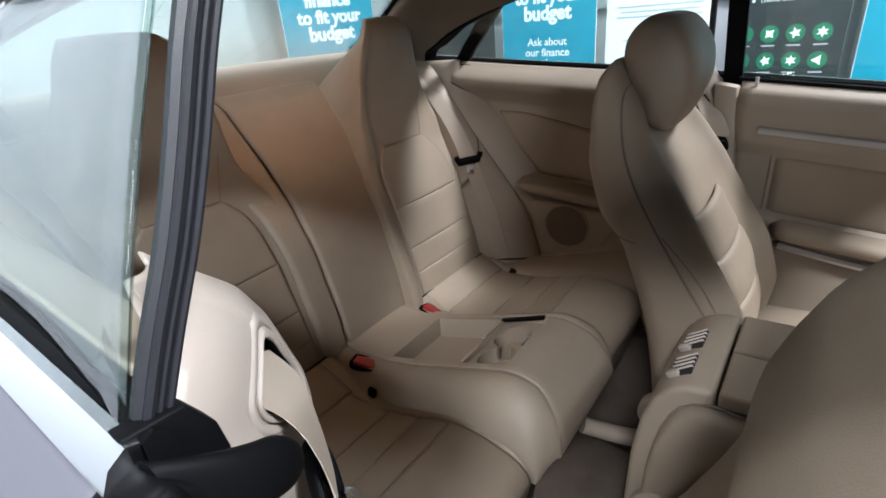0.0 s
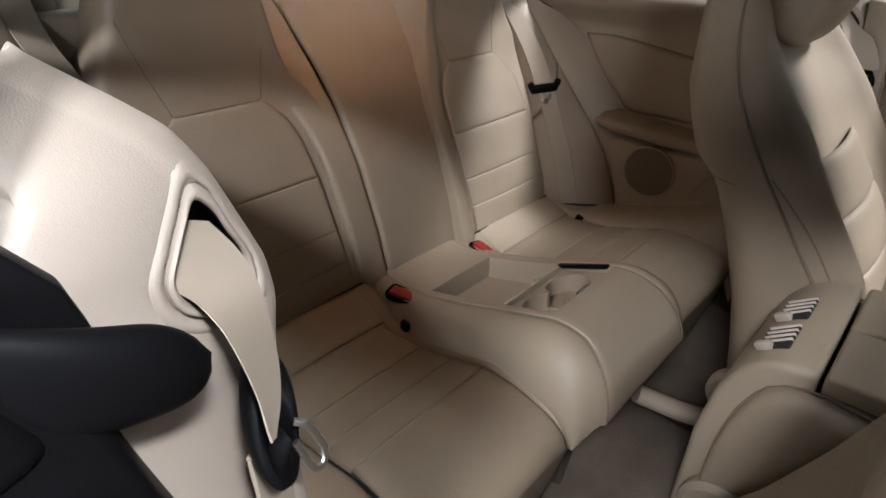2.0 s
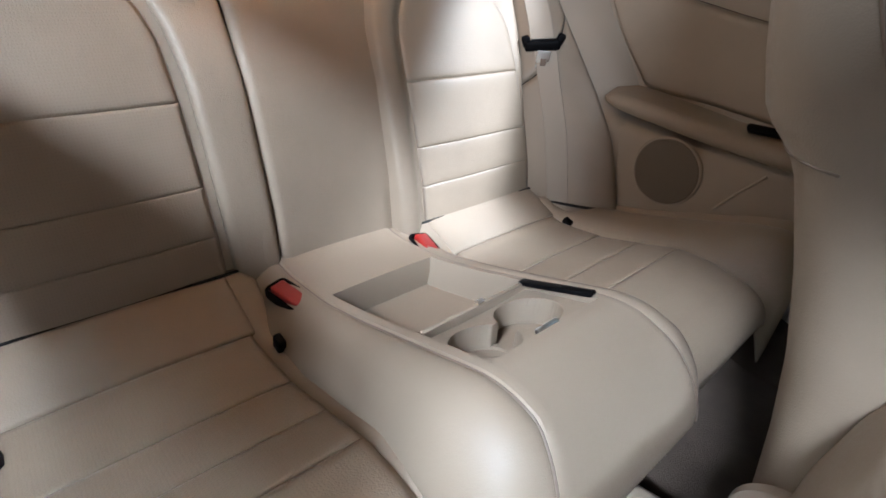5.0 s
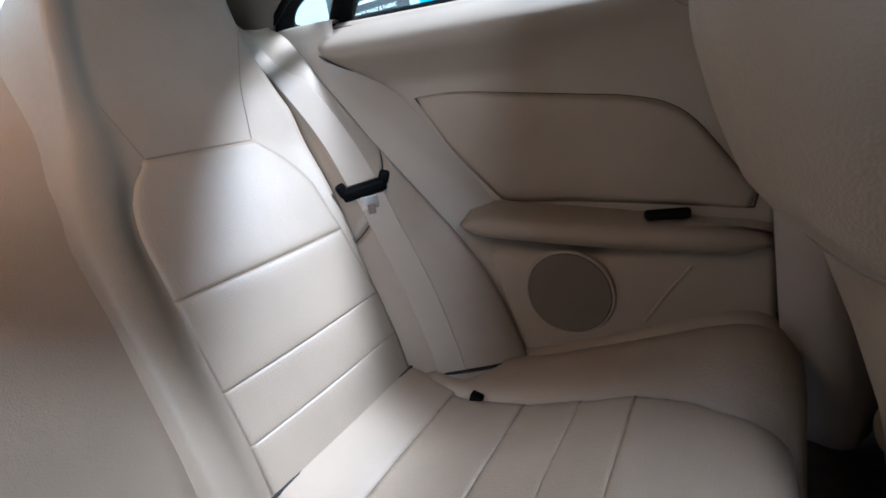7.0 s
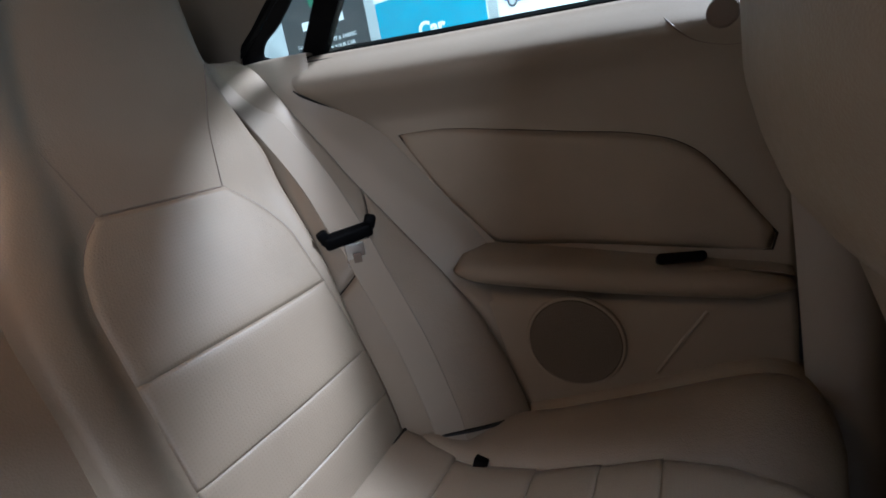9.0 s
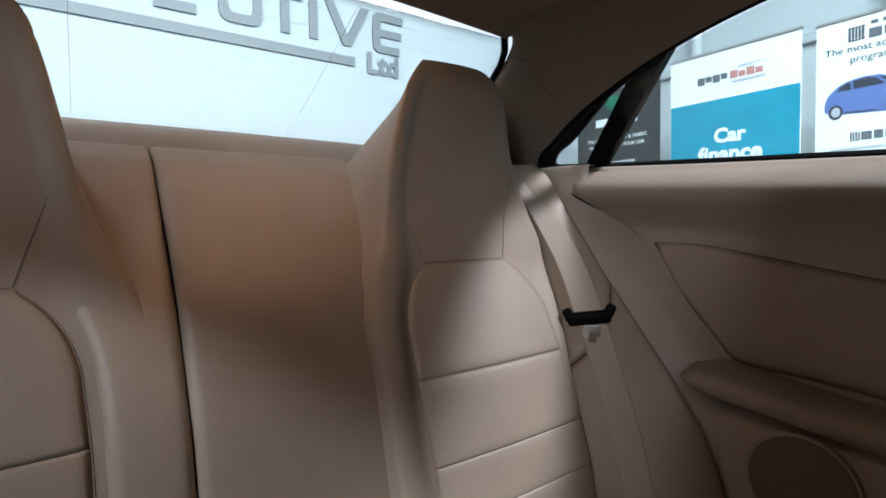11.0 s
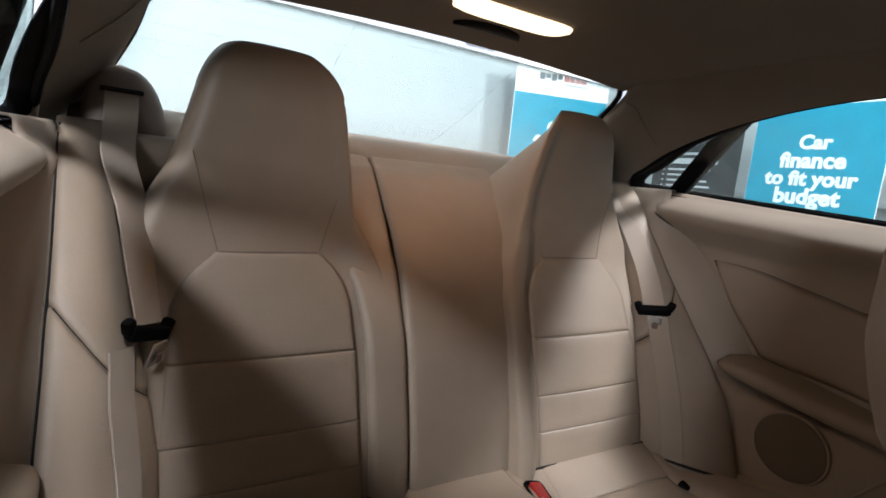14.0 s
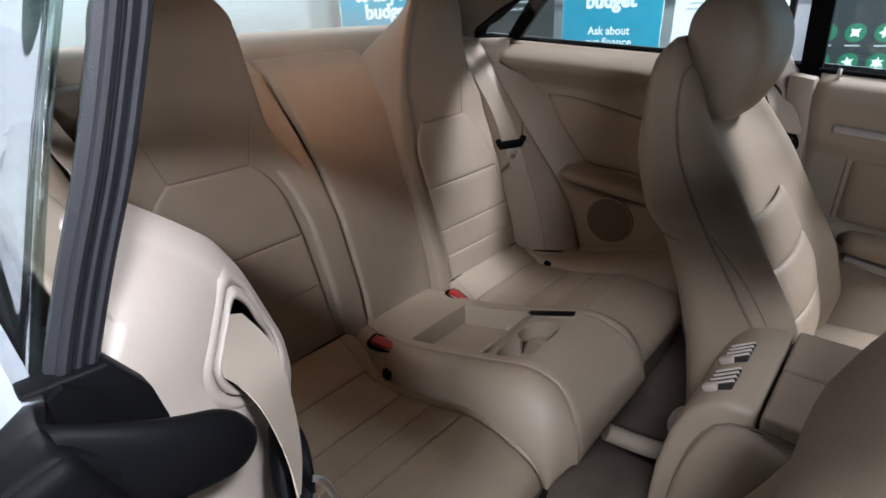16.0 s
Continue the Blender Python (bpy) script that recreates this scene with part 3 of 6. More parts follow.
def rear_cushion(s, t):
    ys = np.concatenate([np.linspace(0.075, -0.40, 60), np.linspace(-0.405, -0.478, 16)])
    # the outer roll along the cabin's side
    rows = []
    roll_top = smooth_fn([-0.50, -0.485, -0.46, -0.43, -0.38, -0.31, -0.17, -0.05, 0.06], [0.535, 0.575, 0.598, 0.600, 0.588, 0.565, 0.524, 0.500, 0.502], 0.02)
    for y in np.linspace(0.06, -0.495, 56):
        top, cz = roll_top(y), cush_z(min(y, 0)) if y > -0.44 else min(cush_z(y), roll_top(y) - 0.01)
        inn = 0.478 + 0.012 * (y + 0.2)
        prof = [(inn - 0.01, cz - 0.02), (inn + 0.006, cz + 0.004), (inn + 0.020, cz + 0.010 + 0.3 * max(0, top - cz - 0.01)), (inn + 0.042, top - 0.010), (0.548, top - 0.001), (0.565, top), (0.578, top - 0.004), (0.584, top - 0.010), (0.590, top - 0.004), (0.602, top + 0.005), (0.62, top + 0.006), (0.64, top)]
        rows.append([(s * a, y, b) for a, b in prof])
    loft("side_roll", rows, LEATHER, t, angle=80, thick=0.004)
    cuts = [0.062, -0.036, -0.157, -0.243, -0.316, -0.405]
    for k in range(5):
        a, b = cuts[k], cuts[k + 1]
        n, m, rows = 18, 34, []
        x0, x1 = (0.186, 0.492) if k == 0 else (0.196, 0.484 - 0.004 * k)
        for i in range(n + 1):
            v = i / n
            y = a + (b - a) * v
            row = []
            for j in range(m + 1):
                u = j / m
                f = edge_fall(u, v, x1 - x0, abs(a - b), 0.018, 0.0032)
                if k == 4:
                    f = edge_fall(u, min(v, 0.5), x1 - x0, abs(a - b), 0.018, 0.0032)
                row.append((s * (x0 + (x1 - x0) * u), y, cush_z(y) + 0.003 - f * 1.4 + 0.003 * math.sin(math.pi * u)))
            rows.append(row)
        if k == 4:
            for a2 in np.linspace(0.1, 1, 16):
                th = a2 * math.pi / 2
                y, z = -0.405 - 0.075 * math.sin(th), cush_z(-0.405) + 0.003 - 0.055 * (1 - math.cos(th))
                rows.append([(s * (x0 + (x1 - x0) * j / m), y, z - 1.4 * edge_fall(j / m, 0.5, x1 - x0, 0.2, 0.012, 0.006)) for j in range(m + 1)])
            for z in np.linspace(0.47, 0.30, 8):
                rows.append([(s * (x0 + (x1 - x0) * j / m), -0.48 + 0.25 * (0.485 - z), z) for j in range(m + 1)])
        loft("cushion_pad", rows, LEATHER if k == 0 else PUNCHED, t, angle=80, uv=True, thick=0.004)
    # side bolster strip towards the console
    path = [(y, cush_z(y)) for y in np.linspace(0.07, -0.405, 34)]
    path += [(-0.405 - 0.072 * math.sin(a), cush_z(-0.405) - 0.055 * (1 - math.cos(a))) for a in np.linspace(0.1, math.pi / 2, 14)]
    path += [(-0.477 + 0.25 * (0.485 - z), z) for z in np.linspace(0.47, 0.30, 8)]
    rows = [[(s * (0.150 + 0.048 * u), y + 0.012 * (2 * u - 1) ** 4 * max(0, min(1, (-0.40 - y) / 0.05)), z + 0.002 - 0.012 * (2 * u - 1) ** 4) for u in np.linspace(0, 1, 8)] for y, z in path]
    loft("inner_strip", rows, LEATHER, t, angle=80, thick=0.004)
    if s < 0:
        rbox("fixing_anchor", (s * 0.178, -0.0875, 0.498), (0.012, 0.02, 0.022), BLACK, t, "small black plastic anchor cover", bevel=0.003, turn=(10, 0, 0))
    rbox("fixing_anchor", (s * 0.479, -0.076, 0.487), (0.014, 0.02, 0.022), BLACK, t, "small black plastic anchor cover", bevel=0.003, turn=(20, 0, 0))


for s in (1, -1):
    rear_cushion(s, bench)

# ---- rear centre console ----
con_top = smooth_fn([-0.56, -0.54, -0.50, -0.46, -0.42, -0.385, -0.28, -0.18, -0.09, 0.02, 0.10], [0.46, 0.515, 0.585, 0.618, 0.630, 0.628, 0.594, 0.562, 0.538, 0.526, 0.535], 0.03)


def rear_console():
    t = thing("rear_centre_console", "beige rear centre console with storage tray and cup holders", "car console", (0, -0.2, 0.34))
    ys = list(np.linspace(0.075, -0.079, 14)) + [-0.081] + list(np.linspace(-0.09, -0.266, 12)) + [-0.2715, -0.2745] + list(np.linspace(-0.28, -0.374, 10)) + [-0.3775, -0.3795]
    ys += list(np.linspace(-0.387, -0.45, 10))
    rows = []

    def section(y, z, deep, hole):
        edge = 0.106
        pts = [(0.192, z - 0.125), (0.188, z - 0.085), (0.176, z - 0.050), (0.156, z - 0.024), (0.136, z - 0.009), (edge + 0.012, z - 0.002), (edge + 0.004, z - 0.0035), (edge, z - 0.005), (edge - 0.003, z - 0.0015), (edge - 0.010, z), (0.092, z)]
        pts += [(0.0905, z - deep * 0.5), (0.086, z - deep), (0.04, z - deep)] if hole else [(0.0905, z), (0.086, z), (0.04, z + 0.0015)]
        return [(-a, y, b) for a, b in pts] + [(a, y, b) for a, b in pts[::-1]]

    for y in ys:
        hole, deep = (-0.2700 < y < -0.080, 0.050) if y > -0.272 else (-0.3785 < y < -0.2745, 0.05)
        rows.append(section(y, con_top(y), deep, hole))
    flare = lambda a, k: a * (1 + 0.28 * k * max(0, 1 - abs(abs(a) - 0.106) / 0.05))
    for th in np.linspace(0.08, math.pi / 2, 14):
        y, z = -0.45 - 0.062 * math.sin(th), con_top(-0.45) - 0.085 * (1 - math.cos(th)) - 0.03 * math.sin(th)
        rows.append([(flare(a, th / 1.57), b + 0.030 * (1 - math.cos(th)) * max(0, (abs(a) - 0.10) / 0.09), max(c, 0.475 + 0.02 * (c - 0.34))) for a, b, c in section(y, z, 0, False)])
    zb = rows[-1][12][2]
    for k in np.linspace(0.1, 1, 8):
        rows.append([(flare(a, 1) * (1 - 0.10 * k), -0.512 + 0.03 * max(0, (abs(a) - 0.10) / 0.09) + 0.12 * k * k, max(c, 0.475 + 0.02 * (c - 0.34)) - 0.012 * math.sin(k * math.pi / 2)) for a, b, c in section(-0.512, zb, 0, False)])
    loft("body", rows, SHELLMAT, t, angle=35, thick=0.002)
    for e in (-1, 1):
        tube("edge_groove", [(e * 0.1065, y, con_top(y) - 0.0038) for y in np.linspace(0.06, -0.445, 40)] + [(e * 0.1065 * (1 + 0.28 * a / 1.57), -0.450 - 0.062 * math.sin(a), con_top(-0.45) - 0.0038 - 0.085 * (1 - math.cos(a)) - 0.03 * math.sin(a)) for a in np.linspace(0.1, 1.5, 12)], 0.0016, BROWN, t, "dark groove along the console edge", sides=6)
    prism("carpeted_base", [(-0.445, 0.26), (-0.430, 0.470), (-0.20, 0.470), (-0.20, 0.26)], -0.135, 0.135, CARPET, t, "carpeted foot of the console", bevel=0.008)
    # tray with the two cup wells
    n, rows = 84, []
    for i in range(n + 1):
        y = -0.2755 - 0.103 * i / n
        row = []
        for j in range(n + 1):
            x = -0.089 + 0.178 * j / n
            z = con_top(y) - 0.010
            r = min(math.hypot(x + 0.046, y + 0.330), math.hypot(x - 0.036, y + 0.322))
            neck = abs(x) < 0.03 and abs(y + 0.326) < 0.015
            k = max(0.0, min(1.0, (0.0395 - r) / 0.0035))
            k = max(k, 0.55 if neck else 0)
            row.append((x, y, z - 0.058 * k - 0.003 * math.sin(j / n * math.pi)))
        rows.append(row)
    loft("cup_tray", rows, SHELLMAT, t, "glossy beige cup holder tray", angle=50)
    rbox("dark_slot", (0.090, -0.319, con_top(-0.319) + 0.0015), (0.014, 0.108, 0.007), BLACK, t, "black slot cover", bevel=0.003, turn=(-18, 0, 5))
    rbox("sliding_catch", (-0.002, -0.376, con_top(-0.376) + 0.001), (0.036, 0.007, 0.006), STEEL, t, "pale metal catch", bevel=0.002)
    rbox("tray_rim", (0, -0.273, con_top(-0.273) + 0.0005), (0.178, 0.006, 0.004), SHELLMAT, t, bevel=0.0015)
    rbox("badge", (0.006, -0.270, con_top(-0.270) + 0.0035), (0.012, 0.006, 0.003), STEEL, t, "small metal badge", bevel=0.001)
    return t


rear_console()


def belt_buckle(s):
    t = thing("belt_buckle", "black belt buckle with red release button", "seat belt buckle", (s * 0.136, 0.0, 0.49), "rear belt buckles")
    turn = (6, s * 6, -s * 12)
    at = pose(-0.131 if s < 0 else 0.125, -0.029, 0.5255, *turn)
    place = lambda x, y, z: tuple(at @ Vector((x, y, z)))
    rbox("housing", place(0, 0, -0.022), (0.034, 0.062, 0.040), BLACK, t, bevel=0.006, seg=3, turn=turn)
    ring = [(0.0185 * math.copysign(abs(math.cos(q)) ** 0.35, math.cos(q)), 0.0365 * math.copysign(abs(math.sin(q)) ** 0.35, math.sin(q))) for q in np.linspace(0, 2 * math.pi, 48, endpoint=False)]
    loft("rim", [[place(x * k, y * k, z) for x, y in ring] for k, z in ((1.06, -0.012), (1.06, -0.002), (1.0, 0.002), (0.92, 0.0022), (0.86, -0.001), (0.84, -0.006), (0.02, -0.006))], BLACK, t, "black plastic frame of the buckle", ring=True, angle=50)
    rbox("release_button", place(0.001 * s, -0.001, -0.001), (0.0235, 0.058, 0.016), RED, t, "red plastic release button", bevel=0.003, seg=3, turn=turn)
    return t


for s in (1, -1):
    belt_buckle(s)


# ---- rear belts ----
def rear_belt(s):
    t = thing("rear_seat_belt", "beige rear seat belt with black tongue hanging at the seat side", "seat belt", (s * 0.53, 0.1, 0.8), "rear belts")
    cx, cy, cz = (0.530, 0.098, 0.820) if s > 0 else (0.497, 0.120, 0.827)
    lean, out = (8, 0.022) if s > 0 else (14, 0.0)
    up = bend([(0.542, 0.366, 1.163), (0.542, 0.344, 1.125), (0.542 + out * 0.7, 0.282, 1.062), (cx * 0.4 + 0.322 + out, cy * 0.45 + 0.170, 0.985), (cx * 0.75 + 0.134 + out * 0.7, cy * 0.8 + 0.066, 0.895), (cx, cy + 0.002, cz + 0.010)], 40)
    ribbon("webbing", [(s * a, b, c) for a, b, c in up], 0.050, ((s * 0.98, -0.16, 0.0), (s * 0.62, -0.78, 0.12)), WEB, t)
    dn = np.array([on_bolster(z, 0.36, 0.003 + 0.012 * max(0, (z - 0.75) / 0.06)) for z in np.linspace(cz - 0.012, 0.49, 26)])
    ribbon("lower_webbing", [(s * a, b, c) for a, b, c in dn], 0.047, ((s * 0.58, -0.81, 0.1), (s * 0.5, -0.86, 0.0)), WEB, t)
    rbox("tongue_grip", (s * cx, cy, cz - 0.002), (0.074, 0.017, 0.022), BLACK, t, "black plastic tongue grip", bevel=0.006, seg=3, turn=(14, s * -lean, -s * 50))
    for e in (-1, 1):
        rbox("grip_shoulder", (s * (cx + e * 0.0225), cy - e * 0.0265, cz + 0.007 + e * 0.034 * math.sin(radians(lean))), (0.017, 0.015, 0.024), BLACK, t, bevel=0.005, turn=(14, e * 22 * s, -s * 50))
    plate = rbox("steel_tongue", (s * (cx - 0.010), cy - 0.014, cz - 0.028), (0.027, 0.004, 0.038), STEEL, t, "bright steel tongue plate", bevel=0.0018, turn=(20, 0, -s * 50))
    rbox("tongue_window", (s * (cx - 0.0125), cy - 0.0175, cz - 0.033), (0.012, 0.0018, 0.016), BROWN, plate, "slot in the tongue", bevel=0.0005, turn=(20, 0, -s * 50))
    return t


for s in (1, -1):
    rear_belt(s)


def belt_outlet(s):
    t = thing("belt_outlet", "brownish beige domed seat belt outlet on the parcel shelf", "belt outlet", (s * 0.553, 0.36, 1.1), "belt outlets")
    rows = []
    for k in np.linspace(0, 1, 14):
        r = math.sqrt(max(0.0, 1 - k**2.6))
        rows.append([(s * (0.538 + 0.063 * max(r, 0.02) * math.copysign(abs(math.cos(a)) ** 0.7, math.cos(a)) + 0.008 * k), 0.412 + 0.060 * max(r, 0.02) * math.copysign(abs(math.sin(a)) ** 0.7, math.sin(a)) + 0.012 * k, 1.098 + 0.114 * k) for a in np.linspace(0, 2 * math.pi, 36, endpoint=False)])
    loft("cover", rows, BROWN, t, ring=True, cap=True, angle=60)
    rbox("slot", (s * 0.542, 0.367, 1.1645), (0.062, 0.018, 0.008), VOID, t, "dark belt slot", bevel=0.003, turn=(0, 0, -s * 8))
    return t


for s in (1, -1):
    belt_outlet(s)

# ---- roof, pillars, shelf ----
roof_z = lambda x, y: (1.340 + 0.009 * min(1, (0.22 - y) / 0.14) if y > 0.08 else 1.349 + 0.015 * min(1, (0.08 - y) / 0.5)) - 0.106 * x * x
ROOF_X = 0.452
rows = [[(x, y + (0.014 * (1 - (x / ROOF_X) ** 2) if y > 0.19 else 0), roof_z(x, y)) for x in np.linspace(-ROOF_X, ROOF_X, 30)] for y in np.concatenate([[0.222, 0.216], np.linspace(0.205, -1.25, 40)])]
rows[0] = [(x, y + 0.012, z + 0.02) for x, y, z in rows[0]]
headliner = tagged(loft("headliner", rows, LINING, thick=0.006, angle=50), "beige cloth headliner under the car roof", "car headliner", kind="structure")
rows = [[(x, y, roof_z(0, min(y, 0.2)) + 0.035 - 0.08 * x * x) for x in np.linspace(-0.56, 0.56, 16)] for y in np.linspace(0.25, -1.35, 16)]
tagged(loft("roof_skin", rows, CAR_PAINT, thick=0.002), "silver grey painted car roof", "car roof", kind="structure")


def pillar(s):
    a = bend([(0.652, 0.338, 1.085), (0.646, 0.330, 1.118), (0.631, 0.262, 1.156), (0.601, 0.165, 1.199), (0.565, 0.0, 1.246), (0.548, -0.14, 1.270), (0.542, -0.34, 1.286), (0.545, -0.75, 1.290), (0.56, -1.2, 1.27)], 90)
    b = bend([(0.610, 0.62, 1.135), (0.572, 0.46, 1.192), (0.523, 0.325, 1.262), (0.500, 0.250, 1.298), (0.478, 0.216, 1.312), (0.452, 0.200, 1.318), (0.452, 0.02, 1.327), (0.452, -0.34, 1.338), (0.452, -0.75, 1.341), (0.452, -1.2, 1.341)], 90)
    rows = []
    for p, q in zip(a, b):
        row = [(s * (p[0] + 0.012), p[1] + 0.004, p[2] + 0.01)]
        for u in np.linspace(0, 1, 12):
            w = p + (q - p) * u
            h = 0.020 * math.sin(math.pi * u)
            row.append((s * (w[0] - h * 0.5), w[1] - h * 0.25, w[2] - h * 0.6 + 0.02 * math.sin(math.pi * u)))
        row.append((s * (q[0] + 0.002), q[1] + 0.01, q[2] + 0.012))
        rows.append(row)
    t = tagged(loft("pillar_trim", rows, LINING, thick=0.004, angle=50), "beige cloth pillar and roof rail trim", "car trim", "pillar trims", kind="structure")
    ln = []
    for k in np.linspace(0, 1, 14):
        col = [r[1 + int(round((0.96 - 0.74 * k) * 11))] for r in rows]
        p = min(col, key=lambda c: abs(c[1] - 0.238 + 0.034 * k))
        ln.append((p[0] - s * 0.0035, p[1] - 0.002, p[2] - 0.001))
    tube("trim_joint", bend(ln[::3] + ln[-1:], 20), 0.0012, BROWN, t, sides=6)
    return t


for s in (1, -1):
    pillar(s)

prof = [(0.345, 1.06), (0.372, 1.092), (0.392, 1.118), (0.425, 1.140), (0.47, 1.150), (0.56, 1.155), (0.66, 1.150), (0.80, 1.12)]
rows = [[(x, y + 0.015 * (1 - (x / 0.6) ** 2), z - 0.008 * (x / 0.6) ** 2) for x in np.linspace(-0.62, 0.62, 24)] for y, z in bend([(0, a, b) for a, b in prof], 30)[:, 1:]]
tagged(loft("parcel_shelf", rows, PLASTIC, thick=0.006, angle=60), "padded beige parcel shelf under the rear window", "parcel shelf", kind="structure")


def quad_pane(name, rows, mat, parent, label=""):
    ob = loft(name, rows, mat, parent, label, thick=0.004)
    ob.visible_shadow = False
    return ob


window_1 = thing("window_1", "wide sloping rear window with fine heating lines", "car window", (0, 0.5, 1.24), kind="structure")
rear_edge = bend([(0.62, 0.66, 1.13), (0.575, 0.475, 1.195), (0.525, 0.335, 1.264), (0.500, 0.255, 1.308), (0.470, 0.222, 1.325)], 14)
rows = [[(x, p[1] + 0.02 + 0.07 * (1 - (x / p[0]) ** 2) * (0.4 + k), p[2] + 0.012 * (1 - (x / p[0]) ** 2)) for x in np.linspace(-p[0], p[0], 24)] for p, k in zip(rear_edge, np.linspace(1, 0, 14))]
quad_pane("pane", rows, GLASS, window_1)
for k in np.linspace(1.5, 12.2, 11):
    i = int(k)
    ln = [tuple(np.array(rows[i][j]) * (1 - (k - i)) + np.array(rows[i + 1][j]) * (k - i) - np.array((0, 0.004, 0.004))) for j in range(24)]
    tube("heating_line", ln, 0.0002, HEAT, window_1, sides=4)
for x in (-0.185, 0.185):
    ln = [[float(np.interp(x, [q[0] for q in r], [q[a] for q in r])) for a in range(3)] for r in rows[1:]]
    tube("heating_line", [(a, b - 0.004, c - 0.004) for a, b, c in ln], 0.0003, HEAT, window_1, sides=4)
for s in (1, -1):
    tube("rubber_edge", [(s * p[0], p[1] + 0.018, p[2] + 0.004) for p in rear_edge], 0.007, BLACK, window_1, sides=8)


def quarter_window(name, s):
    t = thing(name, "rear side window with dark divider bar and rubber seal", "car window", (s * 0.65, 0.0, 1.1), kind="structure")
    low = bend([(0.672, 0.338, 1.096), (0.682, 0.2, 1.086), (0.690, 0.0, 1.072), (0.700, -0.30, 1.052), (0.720, -0.518, 1.038)], 140)
    top = bend([(0.656, 0.333, 1.126), (0.640, 0.265, 1.156), (0.620, 0.200, 1.184), (0.592, 0.076, 1.226), (0.579, 0.0, 1.250), (0.566, -0.16, 1.280), (0.580, -0.34, 1.294), (0.620, -0.525, 1.300)], 140)
    quad_pane("pane", [[(s * (q[0] + (p[0] - q[0]) * u + 0.020 * min(1.0, max(0.0, (q[1] + 0.48) / 0.3)) + 0.004 * math.sin(math.pi * u)), q[1] + (p[1] - q[1]) * u, q[2] + (p[2] - q[2]) * u) for u in np.linspace(0, 1, 30)] for p, q in zip(top, low)], GLASS_SIDE, t)
    tube("lower_seal", [(s * (a - 0.008), b, c) for a, b, c in low], 0.0045, BLACK, t, sides=8)
    tube("upper_seal", [(s * (a - 0.004), b, c) for a, b, c in top], 0.008, BLACK, t, sides=8)
    # slanted bar near the rear corner, wider towards its top
    rows = []
    for u in np.linspace(-0.14, 1.42, 14):
        c, hw = Vector((0.692 - 0.070 * u, 0.203 - 0.146 * u, 1.104 + 0.126 * u)), 0.025 + 0.003 * u
        rows.append([(s * (c.x + d), c.y + e * hw, c.z) for d, e in ((-0.006, -1), (-0.009, 0), (-0.006, 1), (0.010, 1), (0.010, -1))])
    loft("divider_bar", rows, BLACK, t, ring=True, cap=True)
    rim = bend([(0.694, 0.19, 1.088), (0.680, 0.262, 1.095), (0.666, 0.325, 1.102), (0.660, 0.336, 1.108), (0.654, 0.328, 1.124), (0.640, 0.268, 1.158), (0.610, 0.170, 1.200), (0.590, 0.09, 1.230)], 40)
    mid = bend([(0.696, 0.20, 1.103), (0.690, 0.262, 1.108), (0.684, 0.298, 1.114), (0.681, 0.304, 1.119), (0.677, 0.296, 1.130), (0.662, 0.240, 1.155), (0.630, 0.150, 1.200), (0.600, 0.08, 1.232)], 40)
    loft("corner_frame", [[(s * (p[0] + (q[0] - p[0]) * u), p[1] + (q[1] - p[1]) * u, p[2] + (q[2] - p[2]) * u) for u in np.linspace(0, 1, 6)] for p, q in zip(rim, mid)], BLACK, t, "black frame round the fixed corner pane", thick=0.004)
    return t


quarter_window("window_2", 1)
window_3 = quarter_window("window_3", -1)


# ---- cabin sides ----
belt_z = smooth_fn([-1.3, -0.9, -0.6, -0.34, 0.0, 0.33], [0.99, 1.01, 1.034, 1.054, 1.076, 1.100], 0.05)
# the recessed middle of the side panel in plan; above it the belt roll, below it the lower panel
side_x = smooth_fn([-0.60, -0.47, -0.40, -0.33, -0.20, -0.08, 0.06, 0.33], [0.616, 0.616, 0.622, 0.634, 0.658, 0.680, 0.682, 0.682], 0.05)
SIDE_D = [-0.66, -0.50, -0.42, -0.385, -0.36, -0.30, -0.132, -0.105, -0.075, -0.056, -0.044, -0.034, -0.022, -0.008, 0.004]


def side_skin(y, d):
    r = float(side_x(y))
    return np.interp(d, SIDE_D, [0.594, 0.600, 0.604, 0.608, r - 0.003, r, r, r - 0.004, 0.632 + 0.3 * (r - 0.632), 0.623, 0.619, 0.622, 0.640, 0.663, 0.69])


